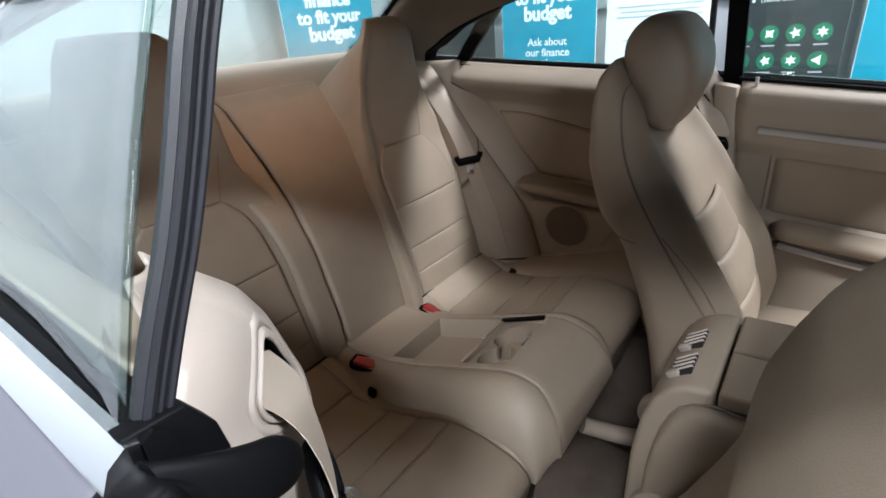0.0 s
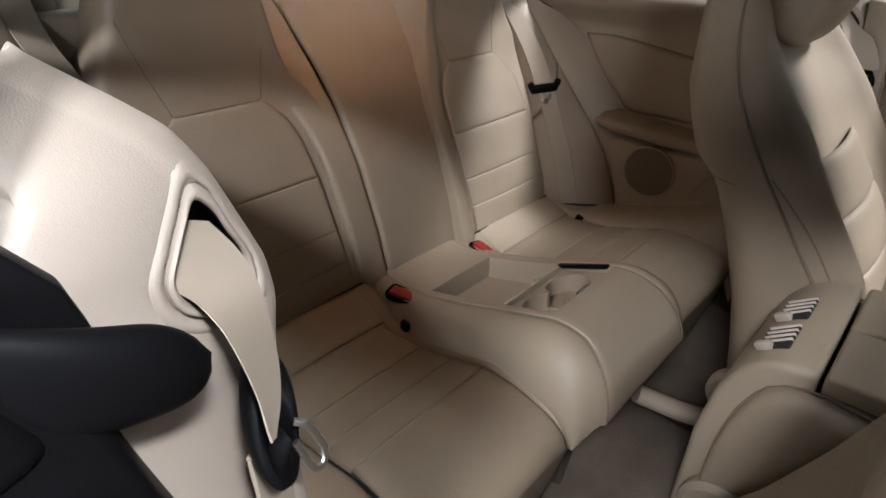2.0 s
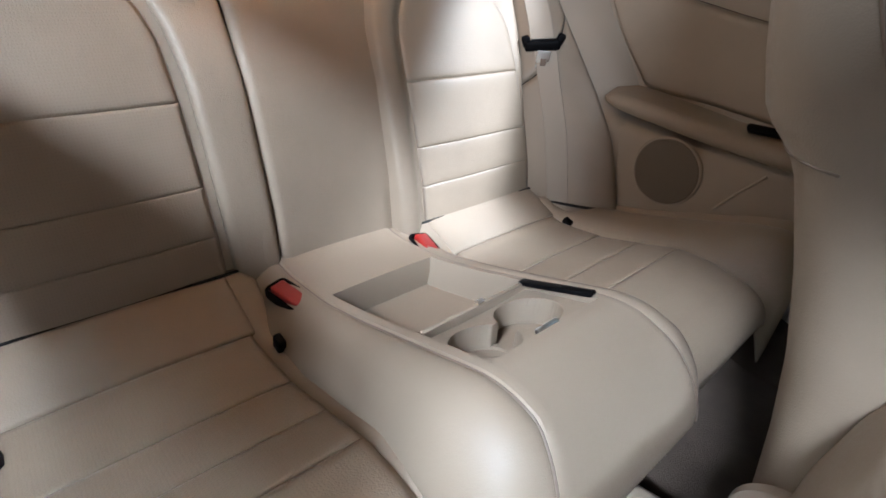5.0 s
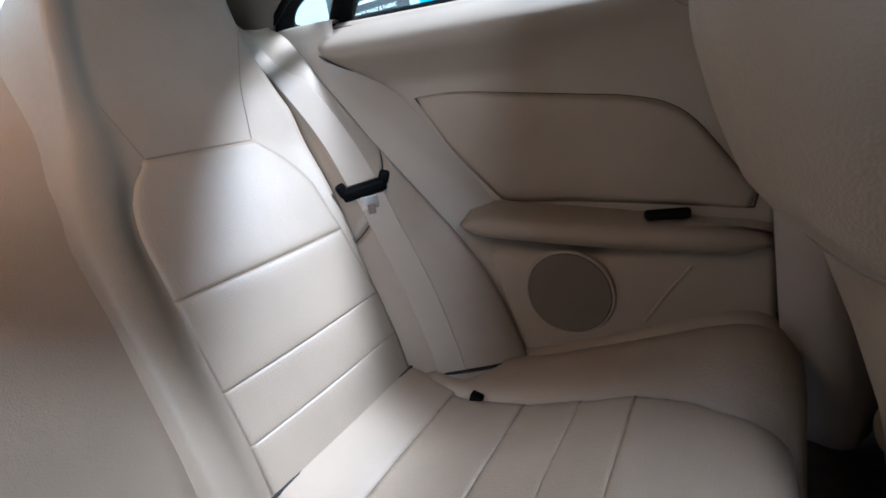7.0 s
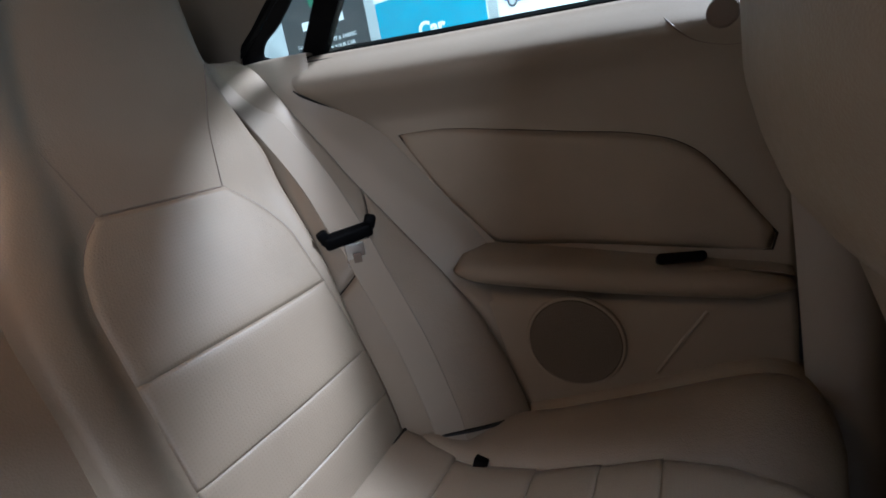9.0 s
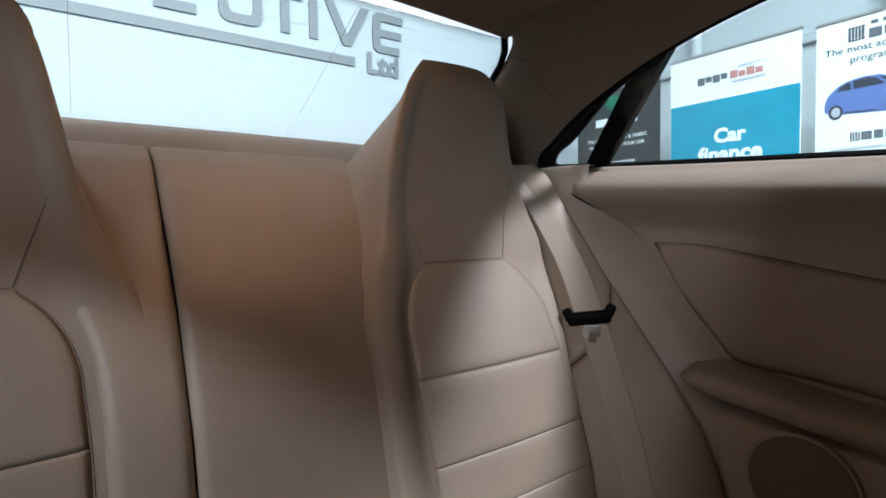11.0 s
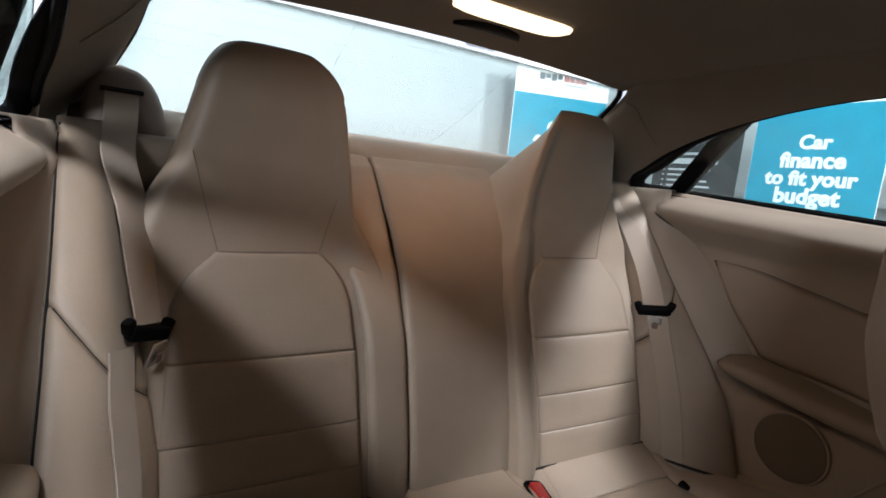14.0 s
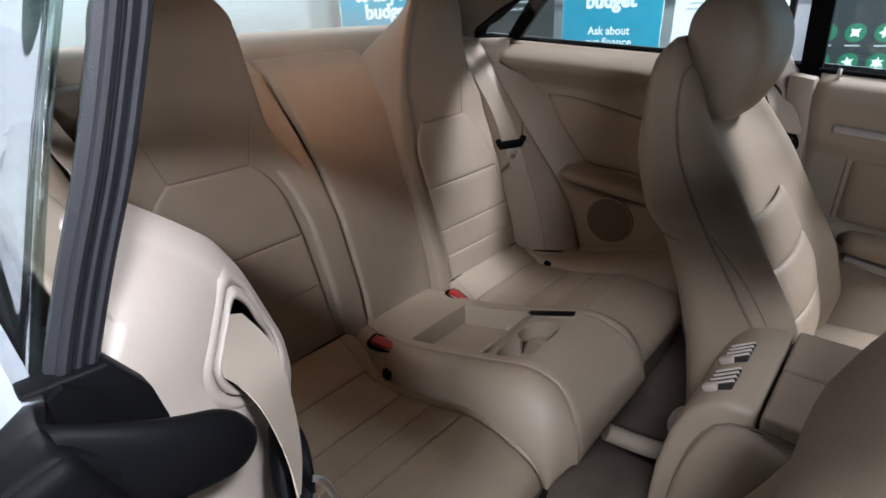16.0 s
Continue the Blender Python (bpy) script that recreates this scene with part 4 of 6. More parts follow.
def side_panel(s):
    t = thing("rear_side_panel", "beige rear side panel with recessed insert, armrest and round speaker", "car side panel", (s * 0.68, -0.1, 0.5), "rear side panels", "structure")
    rear = smooth_fn([0.42, 0.60, 0.70, 0.757, 0.819, 0.89, 0.953, 0.985, 1.025, 1.043, 1.10], [-0.10, -0.085, -0.060, -0.038, 0.005, 0.061, 0.114, 0.154, 0.209, 0.225, 0.222], 0.01)
    dz = np.concatenate([np.linspace(-0.66, -0.14, 40), np.linspace(-0.135, 0.006, 34)])
    rows = []
    for d in dz:
        row = []
        for u in np.linspace(0, 1, 50):
            z0 = belt_z(0.0) + d
            ya, yb = rear(z0), -0.468
            y = ya + (yb - ya) * u
            z = belt_z(y) + d
            tuck = 0.010 * (1 - min(1, u * (ya - yb) / 0.008)) ** 2
            row.append((s * (np.mean([side_skin(y, d + e) for e in (-0.008, -0.004, 0, 0.004, 0.008)]) + tuck), y, z))
        rows.append(row)
    loft("panel", rows, PLASTIC, t, angle=60, thick=0.004)
    # the stitched insert
    xs = lambda y, z: side_skin(y, z - belt_z(y))
    top = bend([(0.066, 0.945, 0), (-0.010, 0.943, 0), (-0.110, 0.928, 0), (-0.224, 0.910, 0), (-0.306, 0.896, 0), (-0.344, 0.884, 0), (-0.364, 0.872, 0), (-0.404, 0.826, 0), (-0.428, 0.791, 0), (-0.449, 0.762, 0)], 50)
    low = bend([(0.056, 0.930, 0), (0.006, 0.850, 0), (-0.058, 0.776, 0), (-0.076, 0.757, 0), (-0.10, 0.754, 0), (-0.210, 0.753, 0), (-0.322, 0.749, 0), (-0.40, 0.745, 0), (-0.444, 0.742, 0)], 50)
    rows = []
    for i, (p, q) in enumerate(zip(top, low)):
        row = []
        for v in np.linspace(0, 1, 18):
            y, z = p[0] + (q[0] - p[0]) * v, p[1] + (q[1] - p[1]) * v
            f = edge_fall(i / 49, v, 0.5, max(abs(p[1] - q[1]), 0.02), 0.010, 0.008)
            row.append((s * (side_x(y) - 0.007 + f), y, z))
        rows.append(row)
    loft("insert_panel", rows, LEATHER, t, "smooth beige leather insert", angle=70, thick=0.003)
    rim = np.concatenate([top, low[::-1]])
    tube("insert_joint", [(s * (side_x(a) - 0.0022), a, b) for a, b, c in rim], 0.0014, VOID, t, "dark joint round the insert", sides=6, closed=True)
    tube("rear_joint", [(s * (xs(rear(z), z + belt_z(rear(z)) - belt_z(0.0)) + 0.0015), rear(z) - 0.001, z + belt_z(rear(z)) - belt_z(0.0)) for z in np.linspace(0.70, 1.074, 50)], 0.0022, VOID, t, "dark joint along the panel's rear edge", sides=6)
    # armrest with its small black grip recess
    rows = []
    arm_top = smooth_fn([-0.50, -0.47, -0.44, -0.32, -0.10, -0.03], [0.702, 0.712, 0.719, 0.728, 0.745, 0.747], 0.02)
    arm_low = smooth_fn([-0.50, -0.42, -0.25, -0.10, -0.03], [0.690, 0.682, 0.692, 0.707, 0.717], 0.02)
    for y in np.linspace(-0.026, -0.464, 44):
        e = math.sqrt(max(0.0, 1 - max(0.0, 1 - (-0.026 - y) / 0.05) ** 2)) * (0.35 + 0.65 * min(1.0, (y + 0.475) / 0.05))
        zt, zb = arm_top(y), arm_low(y)
        back, out = side_x(y) - 0.004, 0.608 - 0.018 * e
        prof = [(back + 0.014, zt + 0.010), (back - 0.004, zt + 0.006), (back - 0.018, zt + 0.003)]
        for a in np.linspace(0.12, 0.92, 14) * math.pi:
            prof.append((out + 0.026 * (1 - math.sin(a) ** 0.8), (zt + zb) / 2 + (zt - zb) / 2 * (0.3 + 0.7 * e) * math.cos(a)))
        prof += [(out + 0.045, zb + 0.002), (back + 0.014, zb + 0.004)]
        rows.append([(s * a, y, b) for a, b in prof])
    loft("armrest", rows, LEATHER, t, "padded beige armrest", angle=70, thick=0.002)
    rbox("grip_recess", (s * 0.607, -0.344, 0.7385), (0.032, 0.058, 0.012), BLACK, t, "small black grip recess", bevel=0.005, seg=3, turn=(0, s * 25, s * 8))
    # speaker and map pocket
    sx = 0.6005
    disc("speaker_grille", (s * sx, -0.200, 0.620), 0.066, 0.008, MESH, t, "round fabric-meshed speaker grille", turn=(0, 90, 0))
    disc("grille_rim", (s * (sx + 0.0005), -0.200, 0.620), 0.071, 0.008, PLASTIC, t, "raised rim of the grille", turn=(0, 90, 0), inner=0.066)
    tube("pocket_edge", [(s * (xs(y, z) - 0.001), y, z) for y, z in ((-0.372, 0.665), (-0.34, 0.625), (-0.306, 0.577))], 0.003, PLASTIC, t, sides=8)
    tube("upper_crease", [(s * (xs(y, belt_z(y) - 0.074) - 0.0005), y, belt_z(y) - 0.074) for y in np.linspace(-0.10, -0.465, 20)], 0.002, PLASTIC, t, sides=6)
    # corner pocket towards the door
    ln = bend([(0, -0.328, 1.050), (0, -0.346, 1.021), (0, -0.370, 0.997), (0, -0.395, 0.986), (0, -0.47, 0.982)], 24)
    tube("corner_joint", [(s * (xs(y, z) - 0.001), y, z) for _, y, z in ln], 0.0012, BROWN, t, sides=6)
    # flat disc stands in for the pocket's darker recessed inside
    disc("pocket_disc", (s * (xs(-0.402, 1.015) - 0.002), -0.402, 1.018), 0.017, 0.006, BROWN, t, "brown disc marking the pocket's darker recess", turn=(0, 90, 0))
    # wedge of trim between side bolster and panel
    rows = []
    for z in np.linspace(0.46, 1.096, 44):
        p = (bol_ox(z) + 0.012, bol_oy(z) + 0.022)
        q = (max(p[0] + 0.012, xs(min(rear(z), 0.3), min(z, 1.07)) + 0.012), max(rear(z) - 0.03, -0.14))
        row = [(s * (p[0] - 0.012), p[1] + 0.02, z)]
        for u in np.linspace(0, 1, 8):
            row.append((s * (p[0] + (q[0] - p[0]) * u - 0.010 * math.sin(math.pi * u) * min(1, abs(p[1] - q[1]) / 0.05)), p[1] + (q[1] - p[1]) * u, z))
        rows.append(row)
    last = rows[-1]
    rows.append([(a + s * 0.006, b + 0.004, 1.1005) for a, b, c in last])
    rows.append([(max(a * s + 0.014, 0.690) * s, b + 0.012, 1.102) for a, b, c in last])
    loft("rear_wedge", rows, PLASTIC, t, angle=70, thick=0.003)
    # trim behind the belt: a ledge under the outlet and the upright behind the seat's shoulder
    ledge = [[(s * x, y, z) for x in np.linspace(0.44, 0.655, 6)] for y, z in ((0.318, 0.84), (0.318, 1.060), (0.320, 1.082), (0.328, 1.092), (0.345, 1.096), (0.40, 1.097))]
    loft("corner_ledge", ledge, PLASTIC, t, angle=70, thick=0.003)
    return t


for s in (1, -1):
    side_panel(s)


# the far post stands a little further forward
DY = -0.050


def settle(t, s, shear=True):
    """Set a post's parts to their true place: nearer the cabin, the outer side turned forward."""
    k = 1.0 if shear else 0.0
    c = Vector((0.640, -0.501, 0.979))
    m = Matrix(((1 + 0.012 * k, 0.019 * k, -0.017 * k, 0), (-0.24 * k, 1 - 0.033 * k, 0.054 * k, 0), (0.181 * k, 0.176 * k, 1 - 0.107 * k, 0), (0, 0, 0, 1)))
    m = Matrix.Translation(c + Vector((-0.023, -0.005 * k - 0.012 * (1 - k), 0.020 * k + 0.013 * (1 - k)))) @ m @ Matrix.Translation(-c)
    flip = Matrix.Diagonal((s, 1, 1, 1))
    for o in t.children_recursive:
        o.data.transform(flip @ m @ flip)
    return t


def post_trim(s):
    """The trim at the front end of the side panel, with the front belt's outlet."""
    t = thing("belt_post_trim", "pale beige post trim with moulded front belt outlet", "car trim", (s * 0.64, -0.46, 0.5), "belt posts", "structure")
    dy = DY if s > 0 else 0.0
    inner = smooth_fn([0.30, 0.70, 0.86, 0.93, 0.955, 0.98, 1.0, 1.02, 1.045, 1.06, 1.085], [0.600, 0.606, 0.602, 0.590, 0.590, 0.597, 0.603, 0.609, 0.622, 0.640, 0.674], 0.008)
    rows = []
    for z in np.concatenate([np.linspace(0.34, 0.90, 20), np.linspace(0.91, 1.086, 40)]):
        xi, row = inner(z), []
        xo = 0.725 - 0.027 * min(1, max(0, (z - 1.0) / 0.03))
        yf = dy - 0.478 + 0.018 * max(0, (z - 1.0) / 0.08) ** 2 - 0.004 * math.exp(-((z - 0.93) / 0.03) ** 2)
        row.append((s * (xi + 0.006), -0.448, z))
        for a in np.linspace(0, math.pi / 2, 10):
            row.append((s * (xi + 0.022 * (1 - math.cos(a))), yf + 0.030 * (1 - math.sin(a)), z))
        for u in np.linspace(0.1, 1, 12):
            x = xi + 0.022 + (xo - xi - 0.022) * u
            row.append((s * x, yf - 0.022 * math.sin(u * math.pi * 0.6) * (1 if z < 1.0 else max(0, (1.086 - z) / 0.086)), z))
        row.append((s * (xo + 0.004), dy - 0.47, z))
        rows.append(row)
    cover = loft("cover", rows, POST, t, angle=70, thick=0.003)
    if s > 0:
        rbox("lower_post_cover", (0.672, -0.5765, 0.64), (0.022, 0.053, 0.78), PLASTIC, t, "beige lower post cover", bevel=0.006, turn=(0, -1.5, 0))
    # rounded triangular outlet pressed out of the cover: soft swelling, groove, rim, dark throat
    def post_y(x, z):
        xi, xo = inner(z), 0.725 - 0.027 * min(1, max(0, (z - 1.0) / 0.03))
        yf = dy - 0.478 + 0.018 * max(0, (z - 1.0) / 0.08) ** 2 - 0.004 * math.exp(-((z - 0.93) / 0.03) ** 2)
        if x >= xi + 0.022:
            return yf - 0.022 * math.sin((x - xi - 0.022) / (xo - xi - 0.022) * math.pi * 0.6) * (1 if z < 1.0 else max(0, (1.086 - z) / 0.086))
        a = math.acos(max(-1, min(1, 1 - (x - xi) / 0.022)))
        return yf + 0.030 * (1 - math.sin(a)) + 1.5 * max(0, xi - x)

    def rim(k, up):
        c = np.array([0.6335, 0.980])
        ring = [(0.6262, 1.0182), (0.6295, 1.0190), (0.6330, 1.0162), (0.6395, 1.0080), (0.6485, 0.9955), (0.6565, 0.9805), (0.6545, 0.9665), (0.6425, 0.9555), (0.6265, 0.9505), (0.6125, 0.9545), (0.6085, 0.9695), (0.6145, 0.9925), (0.6215, 1.0125)]
        p = [c + (np.array(q) - c) * k for q in ring]
        p = bend([(q[0], 0, q[1]) for q in p + p[:1]], 60)[:-1]
        return [(s * a, post_y(a, b) - up, b) for a, _, b in p]
    prof = [(1.62, -0.0012), (1.52, 0.0012), (1.42, 0.0036), (1.32, 0.0046), (1.24, 0.0038), (1.185, 0.0018), (1.17, 0.0004), (1.155, 0.0004), (1.14, 0.0022), (1.09, 0.0052), (1.02, 0.0062), (0.95, 0.0046), (0.90, 0.0016)]
    loft("outlet_rim", [rim(k, up) for k, up in prof], POST, t, "raised rim round the belt outlet", ring=True, angle=70)
    tube("outlet_joint", rim(1.163, 0.0008), 0.0008, BROWN, t, "dark joint round the outlet rim", sides=6, closed=True)
    loft("throat_dark", [rim(0.905, 0.0018), rim(0.90, -0.004), rim(0.88, -0.015), rim(0.4, -0.016), rim(0.02, -0.016)], VOID, t, "dark belt throat", ring=True, angle=30)
    # the outlet goes through the cover
    hole = [(p[0], p[2]) for p in rim(1.15, 0)]
    bm = bmesh.new()
    bm.from_mesh(cover.data)
    gone = []
    for f in bm.faces:
        c = f.calc_center_median()
        if c.y < dy - 0.462 and sum((z0 > c.z) != (z1 > c.z) and c.x < (x1 - x0) * (c.z - z0) / (z1 - z0) + x0 for (x0, z0), (x1, z1) in zip(hole, hole[1:] + hole[:1])) % 2:
            gone.append(f)
    bmesh.ops.delete(bm, geom=gone, context="FACES")
    bm.to_mesh(cover.data)
    bm.free()
    return t


for s in (1, -1):
    settle(post_trim(s), s)


def front_belt(s):
    t = thing("front_seat_belt", "beige front belt hanging from its post with black tongue", "seat belt", (s * 0.63, -0.5, 0.9), "front belts")
    dy = DY if s > 0 else 0.0
    left = [(0.6415, -0.477, 1.006), (0.6575, -0.489, 0.978), (0.6503, -0.503, 0.970), (0.6475, -0.520, 0.963), (0.6466, -0.533, 0.9455), (0.6467, -0.540, 0.927), (0.6480, -0.544, 0.915), (0.6480, -0.545, 0.904)]
    right = [(0.622, -0.470, 0.995), (0.6150, -0.4835, 0.981), (0.6127, -0.489, 0.9715), (0.6118, -0.4925, 0.9618), (0.6131, -0.4985, 0.9373), (0.6175, -0.5075, 0.9205), (0.6290, -0.524, 0.906), (0.6440, -0.5405, 0.900)]
    band("webbing", [(s * a, b + dy, c) for a, b, c in left], [(s * a, b + dy, c) for a, b, c in right], WEB, t)
    ln = bend([(0.640, -0.512, 0.875), (0.644, -0.510, 0.80), (0.646, -0.508, 0.55)], 16)
    ribbon("lower_webbing", [(s * a, b + dy, c) for a, b, c in ln], 0.040, ((s * 0.8, -0.5, 0.0), (s * 0.5, -0.85, 0)), WEB, t)
    grip = [(0.6250, 0.9245), (0.6160, 0.9120), (0.6165, 0.8900), (0.6225, 0.8745), (0.6405, 0.8560), (0.6500, 0.8610), (0.6555, 0.8760), (0.6530, 0.8980), (0.6440, 0.9170), (0.6350, 0.9265)]
    ring = np.array([(p[0], p[2]) for p in bend([(a, 0, b) for a, b in grip + grip[:1]], 48)[:-1]])
    cen = ring.mean(0)
    rows = [[(s * (cen[0] + (a - cen[0]) * k), dy + y - 0.5 * (a - cen[0]) + 0.3 * (b - cen[1]), cen[1] + (b - cen[1]) * k) for a, b in ring] for k, y in ((0.02, -0.508), (0.6, -0.508), (0.86, -0.5095), (0.97, -0.5125), (1.0, -0.517), (1.0, -0.522), (0.96, -0.5255), (0.86, -0.528), (0.74, -0.528), (0.68, -0.5265), (0.5, -0.525), (0.02, -0.525))]
    loft("tongue_grip", rows, BLACK, t, "black plastic tongue grip", ring=True, angle=50)
    loop = [(0.628, -0.531, 0.890), (0.6250, -0.533, 0.8885), (0.6165, -0.535, 0.8680), (0.6150, -0.535, 0.8625), (0.6185, -0.536, 0.8490), (0.6215, -0.536, 0.8488), (0.6295, -0.534, 0.8690), (0.6310, -0.532, 0.8760)]
    tube("steel_loop", [(s * a, b + dy, c) for a, b, c in bend(loop, 40)], 0.0027, STEEL, t, "bright steel tongue loop", sides=8, flat=0.6)
    return t


for s in (1, -1):
    settle(front_belt(s), s)


def seal_strip(s):
    """The grey-black rubber edge along the front of the rear side glass."""
    t = thing("glass_edge_seal", "ribbed grey-black rubber seal on the front edge of the side glass", "window seal", (s * 0.70, -0.53, 1.03), "glass edge seals")
    line = bend([(0.742, -0.500, 0.985), (0.722, -0.507, 1.045), (0.706, -0.511, 1.085), (0.686, -0.515, 1.13), (0.668, -0.517, 1.175), (0.650, -0.519, 1.224), (0.617, -0.522, 1.30)], 40)
    k = 0.84
    prof = [(-0.0125, 0.004), (-0.0118, -0.004), (-0.006, -0.0055), (0.003, -0.0060), (0.009, -0.0050), (0.0125, -0.001), (0.012, 0.006)]
    rubber = loft("rubber_core", [[(s * (p[0] + k * a), p[1] + k * b, p[2] + 0.2 * k * a) for a, b in prof] for p in line], RUBBER, t, ring=True, cap=True, angle=25)
    for a, r in ((-0.0075, 0.0030), (-0.0012, 0.0024), (0.0055, 0.0034)):
        tube("rubber_lip", [(s * (p[0] + k * a), p[1] - k * 0.0062, p[2] + 0.2 * k * a) for p in line], r * k, RUBBER, t, "raised rubber lip", sides=8)
    return t


for s in (1, -1):
    settle(seal_strip(s), s, False)


def latch_cover(s):
    t = thing("pillar_end_cap", "black moulded plastic cap at the foot of the side glass", "car trim", (s * 0.70, -0.54, 0.95), "pillar end caps")
    # finger-like arm
    rows = []
    for u in np.linspace(0, 1, 26):
        e = max(0.0, 1 - max(0, (u - 0.70) / 0.30) ** 2.6) ** 0.5
        c = np.array([0.742 - 0.081 * u, -0.532 - 0.010 * math.sin(math.pi * u), 1.008 - 0.028 * u - 0.006 * u * u])
        h = (0.036 - 0.012 * u) * max(e, 0.02)
        rows.append([(s * (c[0] + 0.002 * math.cos(a)), c[1] + 0.011 * max(e, 0.05) * math.cos(a), c[2] + h * math.sin(a) * 0.82) for a in np.linspace(0, 2 * math.pi, 20, endpoint=False)])
    loft("arm", rows, BLACK, t, ring=True, cap=True, angle=60)
    prism("foot", [(s * 0.765, 1.025), (s * 0.742, 1.032), (s * 0.722, 1.014), (s * 0.705, 0.975), (s * 0.700, 0.93), (s * 0.690, 0.86), (s * 0.684, 0.70), (s * 0.79, 0.70), (s * 0.79, 0.98)], -0.548, -0.512, BLACK, t, bevel=0.006, axis="y")
    prism("corner_filler", [(s * 0.745, 1.046), (s * 0.7105, 1.044), (s * 0.6975, 1.021), (s * 0.6945, 1.0), (s * 0.694, 0.96), (s * 0.74, 0.96)], -0.519, -0.503, BLACK, t, bevel=0.002, axis="y")
    rbox("moulding_cap", (s * 0.765, -0.535, 0.992), (0.078, 0.036, 0.058), BLACK, t, bevel=0.010, seg=3, turn=(0, s * 18, 0))
    rbox("inner_lip", (s * 0.716, -0.5525, 0.90), (0.010, 0.010, 0.10), BLACK, t, bevel=0.004, turn=(0, s * 8, 0))
    return t


for s in (1, -1):
    settle(latch_cover(s), s, False)


# ---- outer body ----
def body_side(s):
    y0, y1 = (-0.535, 1.5) if s < 0 else (-1.45, 1.5)
    ys = np.linspace(y0, y1, 90)
    prof = [(0.024, -0.004), (0.030, -0.008), (0.056, -0.024), (0.090, -0.07), (0.115, -0.14), (0.150, -0.25), (0.175, -0.45), (0.16, -0.72), (0.12, -0.80)]
    line = lambda y: belt_z(min(y, 0.33)) - 0.02 * max(0, y - 0.4)
    rows = [[(s * (0.71 + a), y, line(y) + b) for a, b in prof] for y in ys]
    t = tagged(loft("body_side", rows, CAR_PAINT, thick=0.002, angle=50), "silver grey painted car body side below the windows", "car body", "body sides", kind="structure")
    loft("window_moulding", [[(s * (0.7145 + a), y, line(y) + b) for a, b in ((0.0, 0.016), (0.007, 0.018), (0.017, 0.012), (0.023, 0.000), (0.021, -0.008), (0.006, -0.008))] for y in ys], CHROME, t, "polished bright window moulding", ring=True, cap=True)
    loft("moulding_gasket", [[(s * (0.700 + a), y, line(y) + b) for a, b in ((0.0, 0.012), (0.007, 0.018), (0.0142, 0.014), (0.0142, -0.02), (0.0, -0.02))] for y in ys], BLACK, t, ring=True, cap=True)
    return t


for s in (1, -1):
    body_side(s)
rows = [[(x, y, 1.115 - 0.03 * (x / 0.8) ** 2 - 0.06 * max(0, y - 0.8)) for x in np.linspace(-0.78, 0.78, 14)] for y in np.linspace(0.79, 1.6, 8)]
tagged(loft("boot_lid", rows, CAR_PAINT, thick=0.002), "silver grey painted boot lid behind the rear window", "car body", kind="structure")
prism("rear_bulkhead", [(0.36, 0.30), (0.36, 1.06), (0.40, 1.06), (0.42, 0.30)], -0.70, 0.70, LINING, bevel=0)
tagged(bpy.data.objects["rear_bulkhead"], "dark lining behind the rear seats", "car body", kind="structure")

# ---- floor of the cabin ----
tun = lambda x: 0.13 * math.exp(-((x / 0.13) ** 4))
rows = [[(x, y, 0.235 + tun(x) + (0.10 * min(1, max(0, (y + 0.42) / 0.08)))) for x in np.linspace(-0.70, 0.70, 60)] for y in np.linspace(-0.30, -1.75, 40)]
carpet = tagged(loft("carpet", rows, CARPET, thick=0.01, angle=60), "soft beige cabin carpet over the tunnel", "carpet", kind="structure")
for s in (1, -1):
    # carpet colour on the sill puts the dark of the seat gap into it
    tagged(prism("door_sill", [(s * 0.68, 0.20), (s * 0.665, 0.36), (s * 0.70, 0.40), (s * 0.78, 0.38), (s * 0.80, 0.20)], -1.75, 0.05, CARPET, bevel=0.008, axis="y"), "dark brown door sill, toned for the shade in the gap", "car trim", "door sills", kind="structure")
# seat rail cover that shows beside the tunnel
tagged(tube("rail_cover", bend([(0.10, -0.46, 0.36), (0.15, -0.54, 0.325), (0.20, -0.62, 0.305), (0.23, -0.72, 0.295)], 14), 0.020, PLASTIC, None, sides=10), "beige seat rail cover on the carpet", "seat rail")


# ---- front end of the cabin ----
# unseen dashboard block, added to stop low light from ahead
prism("dashboard", [(-1.52, 0.30), (-1.50, 0.80), (-1.56, 0.93), (-1.75, 0.99), (-2.05, 1.00), (-2.10, 0.30)], -0.70, 0.70, BLACK, bevel=0.03)
tagged(bpy.data.objects["dashboard"], "unseen dark dashboard that blocks low light from ahead", "dashboard", kind="structure")
# unseen windscreen, pillars and wings, added to narrow the light entering in front
rows = [[(x, -1.25 - 0.80 * v, 1.352 - 0.10 * x * x - 0.34 * v) for x in np.linspace(-0.58 - 0.1 * v, 0.58 + 0.1 * v, 12)] for v in np.linspace(0, 1, 10)]
window_4 = thing("window_4", "unseen sloping windscreen at the front of the cabin", "car window", (0, -1.6, 1.2), kind="structure")
quad_pane("pane", rows, GLASS, window_4)
for s in (1, -1):
    tube("screen_pillar", [(s * (0.575 + 0.12 * v), -1.22 - 0.84 * v, 1.325 - 0.32 * v) for v in np.linspace(0, 1, 8)], 0.045, LINING, window_4, sides=10)
    loft("wing", [[(s * a, y, b) for a, b in ((0.60, 1.0), (0.78, 0.97), (0.87, 0.85), (0.88, 0.30))] for y in np.linspace(-1.50, -2.2, 6)], CAR_PAINT, window_4, thick=0.003)


